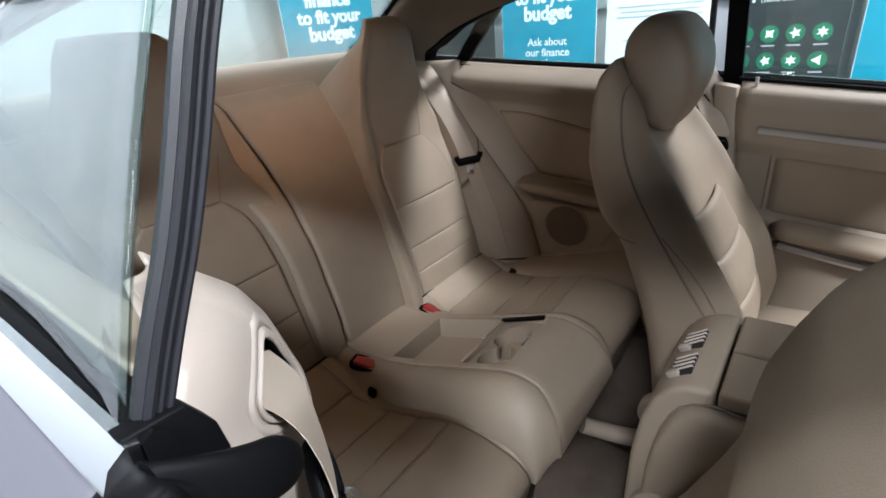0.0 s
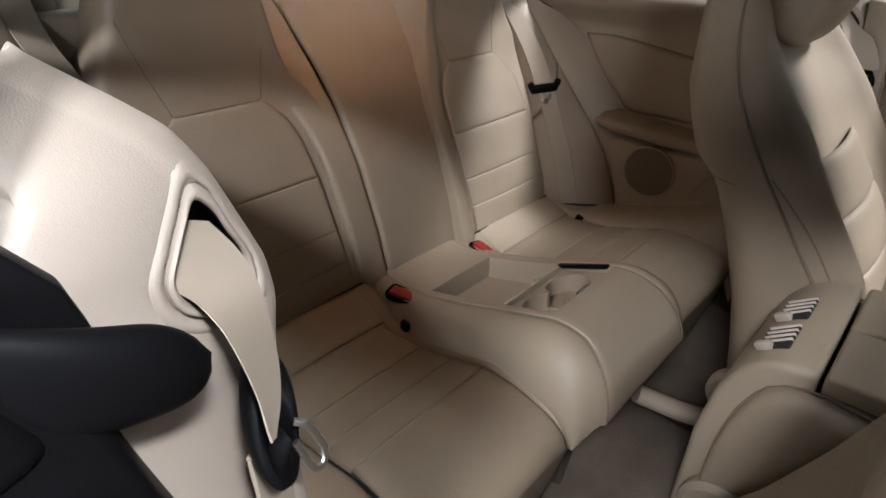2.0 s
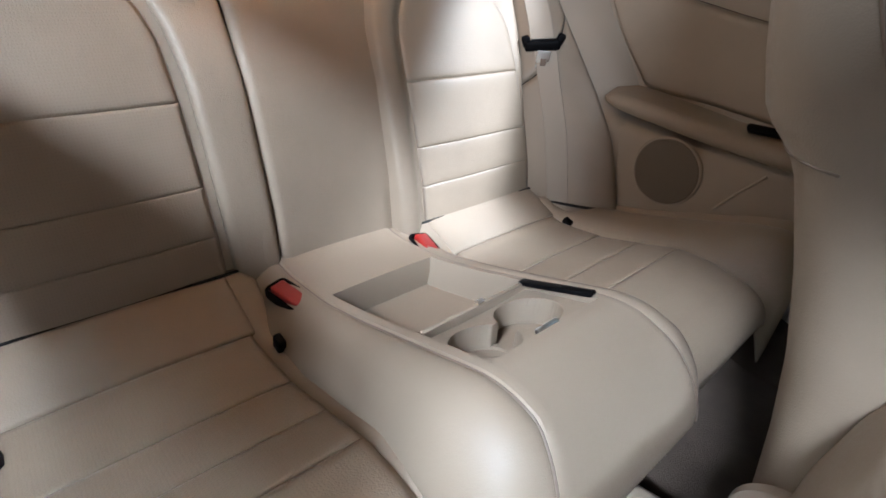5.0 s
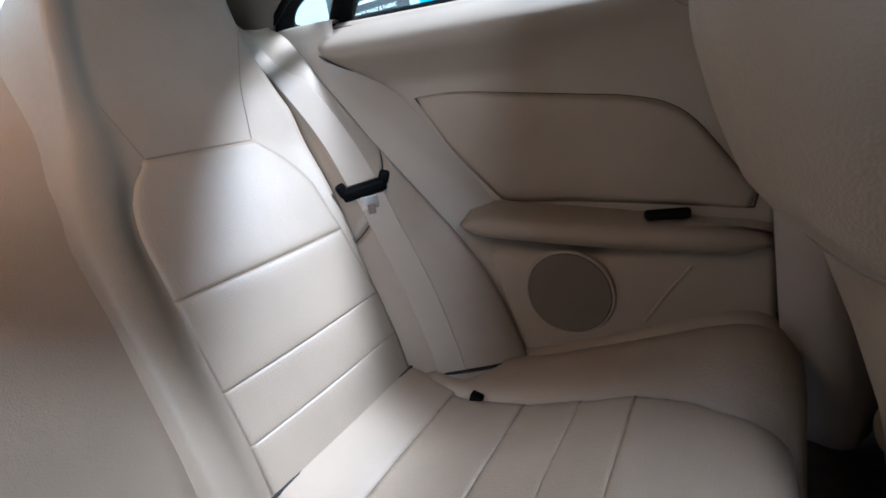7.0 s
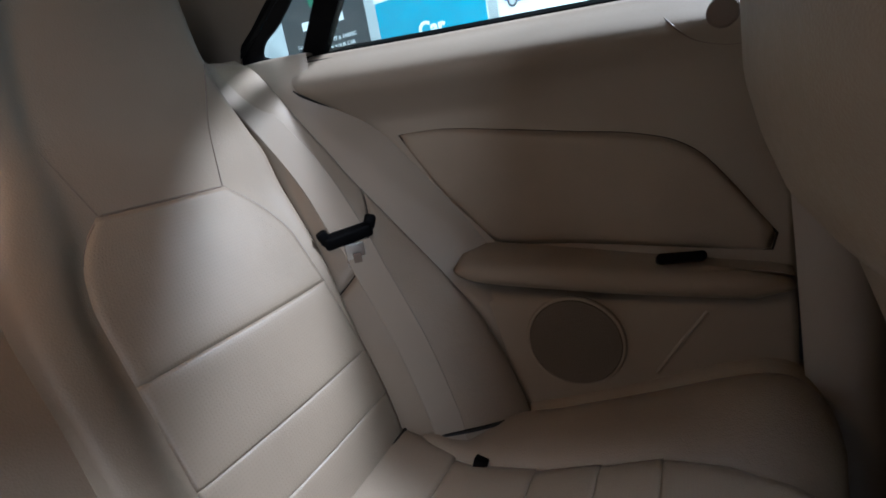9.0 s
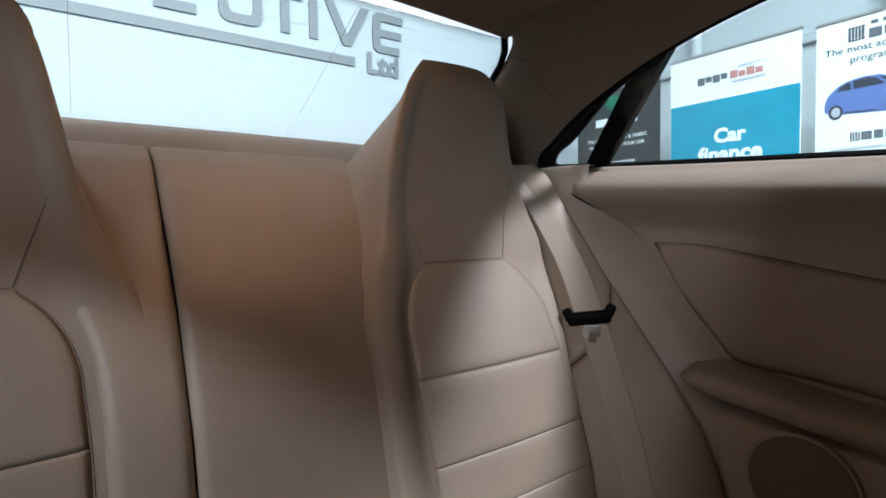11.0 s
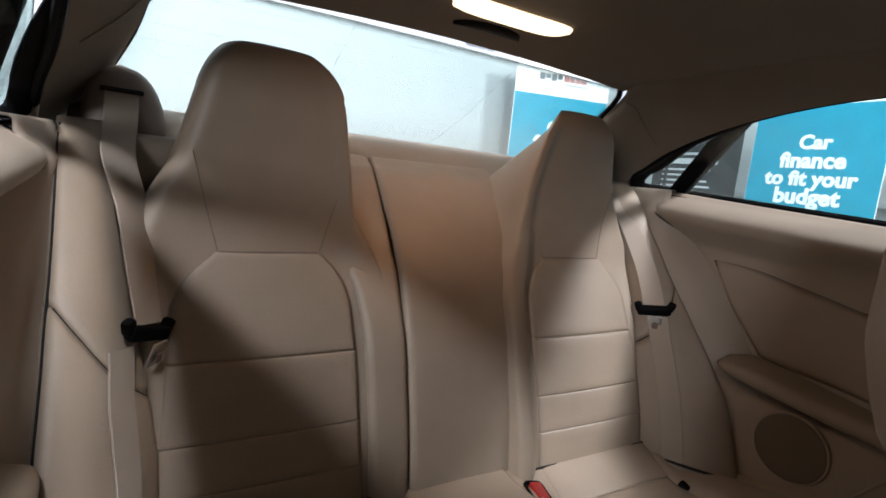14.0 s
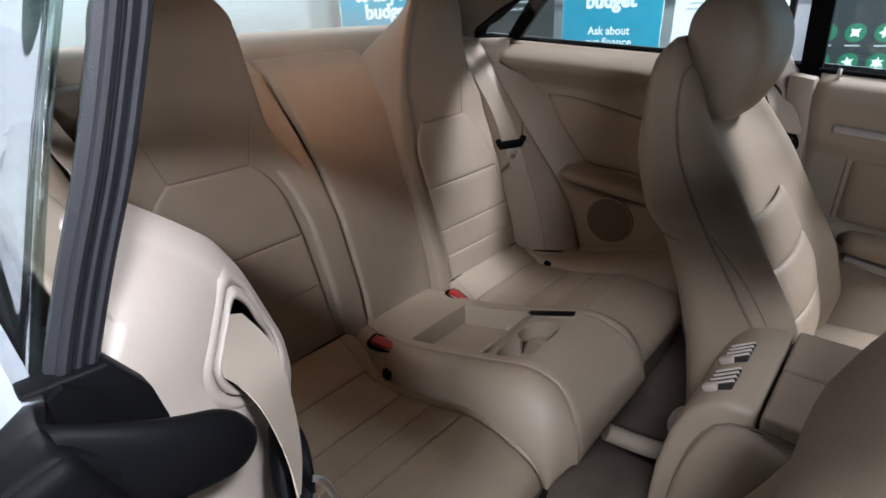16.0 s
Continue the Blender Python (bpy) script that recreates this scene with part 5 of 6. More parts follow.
# ---- front seats ----
def front_seat(cx, tilt, slide, label):
    t = thing("car_seat", label, "car seat", (cx, -0.62 + slide, 0.30), "front seats")
    hinge = Vector((0, -0.62, 0.45))
    m = Matrix.Translation(Vector((cx, slide, 0)) + hinge) @ Matrix.Rotation(radians(tilt), 4, "X") @ Matrix.Translation(-hinge)
    yb = smooth_fn([0.40, 0.50, 0.60, 0.70, 0.80, 0.825, 0.85, 0.90, 0.95, 1.05, 1.10, 1.135], [-0.575, -0.560, -0.540, -0.512, -0.478, -0.462, -0.432, -0.414, -0.402, -0.400, -0.410, -0.430], 0.015)
    yf = smooth_fn([0.40, 0.50, 0.60, 0.708, 0.805, 0.904, 1.0, 1.103, 1.135], [-0.72, -0.76, -0.775, -0.740, -0.678, -0.620, -0.548, -0.466, -0.458], 0.03)
    hw = smooth_fn([0.40, 0.50, 0.70, 0.85, 0.96, 1.03, 1.08, 1.115, 1.14], [0.235, 0.245, 0.248, 0.245, 0.228, 0.195, 0.172, 0.155, 0.14], 0.03)
    rows = []
    for z in np.concatenate([np.linspace(0.40, 1.10, 50), 1.10 + 0.035 * np.sin(np.linspace(0.1, math.pi / 2, 7))]):
        e = 1 - math.sqrt(max(0.0, 1 - ((z - 1.10) / 0.0352) ** 2)) if z > 1.10 else 0
        b, f, w = yb(z) - 0.02 * e, yf(z) + 0.02 * e, hw(z) - 0.03 * e
        c, h = (b + f) / 2, (b - f) / 2
        row = []
        for a in np.linspace(0, 2 * math.pi, 72, endpoint=False):
            k, q = math.cos(a), math.sin(a)
            p = 0.5 if q < 0 else 0.74
            x = w * math.copysign(abs(k) ** p, k)
            y = c + h * math.copysign(abs(q) ** p, q)
            if q < 0:
                dish = 0.055 * max(0, 1 - (x / (w * 0.78)) ** 4) * (1 / (1 + math.exp((z - 1.02) / 0.02)))
                y += dish * min(1, abs(q) * 1.5)
            row.append(m @ Vector((x, y, z)))
        rows.append(row)
    loft("backrest", rows, LEATHER, t, ring=True, cap=True, angle=60)
    # seam between rear shell and side bolster
    for e in (-1, 1):
        ln = bend([(0, -0.466, 1.122), (0, -0.476, 1.08), (0, -0.487, 1.03), (0, -0.530, 0.925), (0, -0.572, 0.857), (0, -0.618, 0.788), (0, -0.683, 0.692)], 40)
        pts = []
        for _, y, z in ln:
            c, h, w = (yb(z) + yf(z)) / 2, (yb(z) - yf(z)) / 2, hw(z)
            q = min(0.999, abs((y - c) / h))
            pts.append(m @ Vector((e * (w * (1 - q**4) ** 0.25 + 0.0014), y, z)))
        tube("piping", pts, 0.0022, BROWN, t, "dark seam along the backrest's side", sides=6)
        # hard lower side cover line
        ln = bend([(0, -0.585, 0.845), (0, -0.605, 0.825), (0, -0.66, 0.76), (0, -0.715, 0.66), (0, -0.735, 0.58)], 24)
        pts = []
        for _, y, z in ln:
            c, h, w = (yb(z) + yf(z)) / 2, (yb(z) - yf(z)) / 2, hw(z)
            q = min(0.98, abs((y - c) / h))
            pts.append(m @ Vector((e * (w * (1 - q**4) ** 0.25 + 0.0002), y, z)))
        tube("side_seam", pts, 0.0013, BROWN, t, "fine seam of the side cover", sides=6)
    # crease between the upper and the lower rear shell
    z = 0.826
    c, h, w = (yb(z) + yf(z)) / 2, (yb(z) - yf(z)) / 2, hw(z)
    tube("shell_crease", [m @ Vector((w * math.copysign(abs(math.cos(a)) ** 0.74, math.cos(a)), c + h * math.sin(a) ** 0.74 + 0.0004, z)) for a in np.linspace(0.12, math.pi - 0.12, 40)], 0.0014, BROWN, t, sides=6)
    # pale centre pads on the front face
    for z1, z0 in ((0.84, 0.755), (0.755, 0.66), (0.66, 0.56)):
        rows = []
        for v in np.linspace(0, 1, 14):
            z = z1 + (z0 - z1) * v
            rows.append([m @ Vector((-0.13 + 0.26 * u, yf(z) + 0.048 - 0.016 * math.sin(math.pi * u) ** 0.6 + edge_fall(u, v, 0.26, 0.12, 0.016, 0.01), z)) for u in np.linspace(0, 1, 20)])
        loft("insert_pad", rows, PUNCHED, t, angle=80, uv=True, thick=0.004)
    # head restraint, a thick wedge
    prof = bend([(0, -0.446, 1.130), (0, -0.452, 1.172), (0, -0.485, 1.205), (0, -0.530, 1.205), (0, -0.572, 1.160), (0, -0.584, 1.095), (0, -0.566, 1.035), (0, -0.532, 0.994), (0, -0.515, 0.998), (0, -0.492, 1.042), (0, -0.464, 1.090), (0, -0.446, 1.130)], 49)[:-1, 1:]
    cen = prof.mean(0)
    rows = []
    for u in np.linspace(-1, 1, 25):
        e = (1 - abs(u) ** 5) ** (1 / 2.6)
        rows.append([m @ Vector((0.125 * u, cen[0] + (y - cen[0]) * (0.25 + 0.75 * e), cen[1] + (z - cen[1]) * (0.3 + 0.7 * e))) for y, z in prof])
    loft("headrest", rows, LEATHER, t, "wedge-shaped beige leather headrest", ring=True, cap=True, angle=60)
    # cushion
    rows = []
    for y in np.linspace(-0.64, -1.22, 30):
        e = max(0, (-y - 1.14) / 0.08)
        zt = 0.505 + 0.035 * min(1, (-y - 0.64) / 0.4) - 0.05 * e * e
        row = []
        for a in np.linspace(0, 2 * math.pi, 48, endpoint=False):
            k, q = math.cos(a), math.sin(a)
            x, z = 0.255 * math.copysign(abs(k) ** 0.4, k), (zt + 0.33) / 2 + (zt - 0.33) / 2 * math.copysign(abs(q) ** 0.4, q)
            if q > 0:
                z -= 0.03 * max(0, 1 - (x / 0.19) ** 4)
            row.append((cx + x, y + slide, z))
        rows.append(row)
    loft("cushion", rows, LEATHER, t, ring=True, cap=True, angle=60)
    for e in (-1, 1):
        rbox("side_cover", (cx + e * 0.262, -0.80 + slide, 0.375), (0.022, 0.34, 0.11), PLASTIC, t, bevel=0.01, seg=3)
        disc("recliner_cover", (cx + e * 0.245, -0.630 + slide, 0.452), 0.055, 0.03, PLASTIC, t, turn=(0, 90, 0), bevel=0.008)
        rbox("seat_rail", (cx + e * 0.20, -0.90 + slide, 0.265), (0.03, 0.50, 0.05), BLACK, t, bevel=0.005)
    return t


front_seat(0.36, 0, 0.0, "beige leather front seat with wedge headrest, upright")
front_seat(-0.37, 38, -0.055, "beige leather front seat with its backrest tipped forward")


# ---- front console ----
def front_console():
    t = thing("front_centre_console", "beige front centre console with lidded box and rear air vents", "car console", (0, -0.95, 0.25))
    side = [(-0.612, 0.30), (-0.622, 0.56), (-0.634, 0.640), (-0.650, 0.684), (-0.668, 0.708), (-0.690, 0.722), (-0.7285, 0.728), (-0.7285, 0.30)]
    prism("rear_housing", side, -0.116, 0.116, SHELLMAT, t, bevel=0.010, seg=3)
    prism("box_body", [(-0.7335, 0.30), (-0.7335, 0.700), (-1.35, 0.66), (-1.35, 0.30)], -0.114, 0.114, SHELLMAT, t, bevel=0.008)
    for x0, x1 in ((-0.116, -0.003), (0.0005, 0.116)):
        prism("box_lid", [(-0.7335, 0.703), (-0.7335, 0.7285), (-1.02, 0.7325), (-1.03, 0.703)], x0, x1, LEATHER, t, "leather topped box lid half", bevel=0.006)
    for e in (-1, 1):
        ln = bend([(e * 0.1175, -0.652, 0.40), (e * 0.1175, -0.655, 0.58), (e * 0.1175, -0.670, 0.648), (e * 0.1175, -0.692, 0.689), (e * 0.1175, -0.720, 0.703), (e * 0.1175, -0.78, 0.700), (e * 0.1175, -1.2, 0.672)], 40)
        tube("side_joint", ln, 0.0016, BROWN, t, "dark joint on the console side", sides=6)
        # padded side skirt below the joint
        rows = [[(e * (0.1165 + 0.012 * math.sin(math.pi * min(1, v * 1.6)) ** 0.5), y, zt - 0.004 - (zt - 0.31) * v) for v in np.linspace(0, 1, 14)] for _, y, zt in ln[4:]]
        loft("side_skirt", rows, LEATHER, t, "stuffed beige console side", angle=70, thick=0.003)
    # two vent groups: dark recess, slats, thumb wheel
    for cx, cy, cz in ((-0.056, -0.676, 0.7145), (0.020, -0.676, 0.7145)):
        vent = rbox("air_vent", (cx, cy, cz), (0.052, 0.036, 0.005), VOID, t, "dark air vent recess", bevel=0.002, turn=(-32, 0, 0))
        for k in range(4):
            rbox("slat", (cx - 0.013 + 0.0115 * k, cy, cz + 0.0025), (0.0036, 0.034, 0.006), POST, vent, "pale vent slat", bevel=0.0012, turn=(-32, 20, 0))
        rbox("thumb_wheel", (cx - 0.024, cy + 0.010, cz - 0.002), (0.012, 0.020, 0.012), POST, vent, "pale thumb wheel", bevel=0.004, turn=(-32, 0, 0))
    return t


front_console()


# ---- far front door ----
def front_door():
    t = thing("door_1", "closed beige front door with stitched insert and armrest", "car door", (0.68, -0.95, 0.5), kind="structure")
    dx = smooth_fn([-0.70, -0.42, -0.385, -0.37, -0.33, -0.31, -0.30, -0.16, -0.13, -0.09, -0.04, -0.012, 0.004], [0.055, 0.050, 0.030, 0.012, 0.030, 0.034, 0.012, 0.012, 0.030, 0.036, 0.042, 0.034, 0.0], 0.010)
    x0 = lambda y: 0.672 + 0.05 * (y + 0.6)
    rows = [[(x0(y) - dx(d), y, belt_z(y) + d) for y in np.linspace(-0.608, -1.45, 30)] for d in np.concatenate([np.linspace(-0.70, -0.40, 8), np.linspace(-0.395, 0.006, 60)])]
    loft("door_panel", rows, PLASTIC, t, angle=60, thick=0.004)
    tube("decor_strip", [(x0(y) - 0.040, y, belt_z(y) - 0.098) for y in np.linspace(-0.66, -1.4, 16)], 0.009, SILVER, t, "muted metal decor strip", sides=8, flat=0.7)
    rows = []
    for i, y in enumerate(np.linspace(-0.695, -1.35, 24)):
        row = [(x0(y) - 0.0165 + edge_fall(i / 23, v, 0.65, 0.14, 0.01, 0.006), y, belt_z(y) - 0.155 - 0.148 * v) for v in np.linspace(0, 1, 12)]
        rows.append(row)
    loft("insert_panel", rows, LEATHER, t, "smooth leather door insert", thick=0.003)
    rim = [(-0.695, -0.155), (-1.35, -0.155), (-1.35, -0.303), (-0.695, -0.303)]
    pts = []
    for k in range(4):
        (a, b), (c, d) = rim[k], rim[(k + 1) % 4]
        pts += [(x0(a + (c - a) * u) - 0.0145, a + (c - a) * u, belt_z(a + (c - a) * u) + b + (d - b) * u) for u in np.linspace(0, 1, 10, endpoint=False)]
    tube("insert_joint", pts, 0.0017, BROWN, t, sides=6, closed=True)
    rows = []
    for y in np.linspace(-0.715, -1.35, 26):
        e = min(1, (-0.715 - y) / 0.03) ** 0.5
        zc = belt_z(y) - 0.330
        rows.append([(x0(y) - 0.02 - 0.055 * max(0.05, e) * math.sin(a) ** 0.6, y, zc + 0.024 * (0.3 + 0.7 * e) * math.cos(a)) for a in np.linspace(0, math.pi, 14)])
    loft("armrest", rows, LEATHER, t, "padded door armrest", angle=70, thick=0.002)
    tube("handle_bar", bend([(x0(-0.745) - 0.035, -0.745, belt_z(-0.745) - 0.372), (x0(-0.9) - 0.05, -0.9, belt_z(-0.9) - 0.372), (x0(-1.3) - 0.05, -1.3, belt_z(-1.3) - 0.375)], 16), 0.011, SILVER, t, "satin metal pull bar", sides=8)
    tube("belt_seal", [(x0(y) - 0.002, y, belt_z(y) + 0.008) for y in np.linspace(-0.60, -1.45, 20)], 0.006, BLACK, t, sides=8)
    rbox("lock_pin", (x0(-0.64) - 0.02, -0.64, belt_z(-0.64) + 0.008), (0.008, 0.008, 0.02), STEEL, t, "small lock pin", bevel=0.002)
    tube("shut_line", [(0.655, -0.604, 1.03), (0.648, -0.606, 0.90), (0.645, -0.604, 0.70), (0.64, -0.60, 0.42)], 0.009, BLACK, t, "black door seal", sides=8)
    gl = [[(0.690 - 0.10 * v, -0.60 - 0.85 * u, belt_z(-0.60 - 0.85 * u) + (1.296 - belt_z(-0.6 - 0.85 * u)) * v) for v in np.linspace(0, 1, 5)] for u in np.linspace(0, 1, 6)]
    quad_pane("door_glass", gl, GLASS_SIDE, t)
    loft("front_seal", [[(0.690 - 0.10 * v + a, -0.585 + b, 1.03 + 0.266 * v) for a, b in ((-0.010, -0.020), (-0.010, 0.020), (0.010, 0.020), (0.010, -0.020))] for v in np.linspace(0, 1, 6)], BLACK, t, "black glass edge seal", ring=True, cap=True)
    return t


front_door()

# ---- courtesy lamp ----
lamp = thing("courtesy_lamp", "lit warm courtesy lamp in the headliner", "car lamp", (0.02, 0.07, 1.345))
rows = []
for u in np.linspace(-1, 1, 20):
    w = 0.031 * (1 - abs(u) ** 6) ** 0.5 + 0.003
    rows.append([(0.012 + 0.116 * u, 0.058 + 0.006 * (1 - u * u) + w * a, roof_z(0.02 + 0.09 * u, 0.06) - 0.004 - 0.010 * (1 - a * a) * (1 - u**6)) for a in np.linspace(-1, 1, 9)])
loft("lens", rows, LENS, lamp, "glowing frosted lens", thick=0.002)
rows = []
for u in np.linspace(-1, 1, 16):
    w = 0.020 * (1 - abs(u) ** 3) ** 0.6 + 0.001
    rows.append([(0.014 + 0.070 * u, 0.132 + 0.010 * u * u + w * a, roof_z(0.0, 0.132) - 0.003 - 0.006 * (1 - a * a)) for a in np.linspace(-1, 1, 7)])
loft("sensor_cover", rows, BLACK, lamp, "glossy black sensor cover", thick=0.002)
tube("lamp_joint", bend([(-0.13, 0.165, roof_z(0.13, 0.165) - 0.001), (-0.10, 0.125, roof_z(0.1, 0.12) - 0.001), (-0.02, 0.09, roof_z(0, 0.09) - 0.001), (0.12, 0.09, roof_z(0.12, 0.09) - 0.001)], 20), 0.0012, BROWN, lamp, sides=6)
for o in lamp.children:
    o.visible_shadow = False


# ---- banners and sign ----
def at_banner(m, a, z):
    return m @ Matrix(((1, 0, 0, a), (0, 0, -1, -0.0045), (0, 1, 0, z), (0, 0, 0, 1)))


def sheet(name, m, a0, a1, z0, z1, mat, parent, label="", lift=0.0):
    """A printed area on a banner's face."""
    q = [m @ Vector((a, -0.003 - lift, z)) for a, z in ((a0, z0), (a1, z0), (a1, z1), (a0, z1))]
    r = [m @ Vector((a, -0.002 - lift + 0.001, z)) for a, z in ((a0, z0), (a1, z0), (a1, z1), (a0, z1))]
    bm = bmesh.new()
    f, b = [bm.verts.new(v) for v in q], [bm.verts.new(v) for v in r]
    bm.faces.new(f)
    bm.faces.new(b[::-1])
    for i in range(4):
        bm.faces.new((f[i], b[i], b[(i + 1) % 4], f[(i + 1) % 4]))
    bmesh.ops.recalc_face_normals(bm, faces=bm.faces)
    return part(name, bm, mat, parent, label)


def stand_banner(left, right, top, mat, label):
    """A roll-up banner on its base between two floor points; gives the thing and its frame: x across, y away, z up."""
    l, r = Vector((*left, 0)), Vector((*right, 0))
    w = (r - l).length
    d = (r - l).normalized()
    m = Matrix(((d.x, -d.y, 0, l.x), (d.y, d.x, 0, l.y), (0, 0, 1, 0), (0, 0, 0, 1)))
    t = thing("roller_banner", label, "banner", tuple((l + r) / 2), "roller banners")
    def box(name, c, size, mt, lab=""):
        bm = bmesh.new()
        bmesh.ops.create_cube(bm, size=1)
        bmesh.ops.scale(bm, vec=size, verts=bm.verts)
        bmesh.ops.bevel(bm, geom=bm.edges[:], offset=min(size) * 0.3, segments=2, affect="EDGES")
        bmesh.ops.transform(bm, matrix=m @ Matrix.Translation(c), verts=bm.verts)
        return part(name, bm, mt, t, lab)
    box("printed_panel", (w / 2, 0, (top + 0.08) / 2), (w, 0.004, top - 0.08), mat)
    box("top_rail", (w / 2, 0.0, top), (w + 0.01, 0.014, 0.022), SILVER)
    box("base", (w / 2, 0.02, 0.045), (w + 0.03, 0.11, 0.09), SILVER, "silver banner base")
    box("pole", (w / 2, 0.03, top / 2), (0.016, 0.016, top - 0.05), SILVER)
    return t, m, w


def bars(m, t, spots, mat, label=""):
    for a, z, wd, h in spots:
        sheet("print_bar", m, a - wd / 2, a + wd / 2, z - h / 2, z + h / 2, mat, t, label, 0.001)


def finance_banner(left, right, top, label):
    t, m, w = stand_banner(left, right, top, B_WHITE, label)
    sheet("blue_field", m, 0.004, w - 0.004, 0.10, top - 0.315, B_BLUE, t, "turquoise printed field")
    k = w / 0.8
    for st, z, wd in (("Car", top - 0.56, 0.20), ("finance", top - 0.68, 0.40), ("to fit your", top - 0.80, 0.56), ("budget", top - 0.92, 0.40), ("Ask about", top - 1.13, 0.34), ("our finance", top - 1.21, 0.38), ("options", top - 1.29, 0.26)):
        wording(st, 0.12, at_banner(m, w / 2, z), B_WHITE, t, "white lettering", wide=wd * k, bold=0.005 if z > top - 1 else 0.002)
    bars(m, t, [(w * (0.27 + 0.062 * i), top - 0.178 + 0.006 * (i % 2), (0.046 - 0.006 * (i % 2)) * k, 0.05 - 0.014 * (i % 2)) for i in range(4)], B_GREY, "dark company mark")
    bars(m, t, [(w * (0.53 + 0.062 * i), top - 0.175 - 0.006 * (i % 2), (0.046 - 0.006 * (i % 2)) * k, 0.05 - 0.014 * (i % 2)) for i in range(4)], surface("pale red ink", (0.5, 0.22, 0.2), 0.4, bump=0), "reddish company mark")
    bars(m, t, [(w * 0.66, top - 0.128, 0.16 * k, 0.008), (w * 0.62, top - 0.138, 0.10 * k, 0.006), (w * 0.64, top - 0.222, 0.20 * k, 0.016)], B_PALE, "pale company mark")
    return t


finance_banner((3.30, 1.545), (3.30, 0.738), 2.105, "turquoise and white car finance roller banner on hall floor")
finance_banner((1.90, 2.62), (2.66, 2.40), 2.10, "turquoise and white car finance roller banner beside the wall")
finance_banner((3.38, -0.86), (3.38, -1.66), 2.08, "turquoise and white car finance roller banner on hall floor")

t, m, w = stand_banner((3.42, 0.705), (3.42, -0.045), 2.12, B_WHITE, "white warranty roller banner with printed blue car")
wording("The most advanced warranty", 0.04, at_banner(m, w / 2, 1.945), B_GREY, t, "small grey lettering", wide=0.66)
wording("program in the UK", 0.04, at_banner(m, w / 2, 1.885), B_GREY, t, "small grey lettering", wide=0.42)
bars(m, t, [(0.19 - 0.03 + 0.015 * i, 2.025, 0.008, 0.082) for i in range(5)] + [(0.19, 2.025 - 0.033 + 0.0165 * i, 0.080, 0.006) for i in range(5)], B_GREY, "dark woven company mark")
bars(m, t, [(0.27 + 0.05 * i, 2.068, 0.032 - 0.006 * (i % 2), 0.020) for i in range(8)] + [(0.275 + 0.064 * i, 2.010, 0.056 - 0.006 * (i % 2), 0.052 - 0.006 * (i % 3 == 1)) for i in range(6)], B_GREY, "dark company mark")
bars(m, t, [(0.175 + 0.012 * i, 1.452, 0.007, 0.05) for i in range(4)] + [(0.245 + 0.053 * i, 1.452, 0.047 - 0.008 * (i % 3 == 1), 0.046) for i in range(8)], B_GREY, "dark company mark")
bars(m, t, [(0.375, z, wd, 0.013) for z, wd in ((1.385, 0.6), (1.35, 0.62), (1.315, 0.5), (1.25, 0.3), (1.18, 0.6), (1.145, 0.55), (1.11, 0.6), (0.95, 0.5), (0.8, 0.4))], B_PALE, "lines of small print")


def print_shape(name, m, outline, mat, parent, label="", lift=0.0015):
    bm = bmesh.new()
    bm.faces.new([bm.verts.new(m @ Vector((a, -0.003 - lift, z))) for a, z in outline])
    ex = bmesh.ops.extrude_face_region(bm, geom=bm.faces[:])
    bmesh.ops.translate(bm, vec=m.to_3x3() @ Vector((0, 0.001, 0)), verts=[v for v in ex["geom"] if isinstance(v, bmesh.types.BMVert)])
    return part(name, bm, mat, parent, label)


def printed_car(m, t, a, z, k, body, hull, glass, wheels):
    print_shape("car_print", m, [(a + k * x, z + k * y) for x, y in hull], body, t, "printed car picture")
    for pane_line in glass:
        print_shape("car_glass_print", m, [(a + k * x, z + k * y) for x, y in pane_line], B_CARDARK, t, "printed car windows", 0.0022)
    for x, y, r in wheels:
        print_shape("wheel_print", m, [(a + k * (x + 0.8 * r * math.cos(q)), z + k * (y + r * math.sin(q))) for q in np.linspace(0, 2 * math.pi, 20, endpoint=False)], B_CARDARK, t, "printed wheel", 0.0024)
        print_shape("rim_print", m, [(a + k * (x + 0.52 * r * math.cos(q)), z + k * (y + 0.68 * r * math.sin(q))) for q in np.linspace(0, 2 * math.pi, 16, endpoint=False)], B_PALE, t, "printed wheel rim", 0.003)
    lamp_x = hull[-4][0]
    print_shape("car_lamp_print", m, [(a + k * (lamp_x - d), z + k * e) for d, e in ((0.075, 0.028), (0.02, 0.016), (0.01, 0.0), (0.05, 0.004))], B_WHITE, t, "printed headlamp", 0.0026)
    print_shape("car_sill_print", m, [(a + k * x, z + k * y) for x, y in ((-0.16, -0.058), (0.0, -0.066), (0.0, -0.074), (-0.16, -0.066))], B_CARDARK, t, "printed sill shadow", 0.0026)


hatch = [(-0.262, -0.045), (-0.266, 0.0), (-0.250, 0.050), (-0.205, 0.100), (-0.150, 0.128), (-0.070, 0.142), (0.010, 0.136), (0.065, 0.115), (0.120, 0.080), (0.200, 0.060), (0.255, 0.035), (0.272, 0.0), (0.268, -0.045), (0.235, -0.075), (0.05, -0.085), (-0.20, -0.068)]
hatch_glass = ([(-0.205, 0.072), (-0.180, 0.104), (-0.135, 0.122), (-0.125, 0.074)], [(-0.115, 0.074), (-0.122, 0.124), (-0.060, 0.132), (-0.010, 0.124), (0.035, 0.078)], [(0.048, 0.082), (0.004, 0.126), (0.045, 0.116), (0.105, 0.082)])
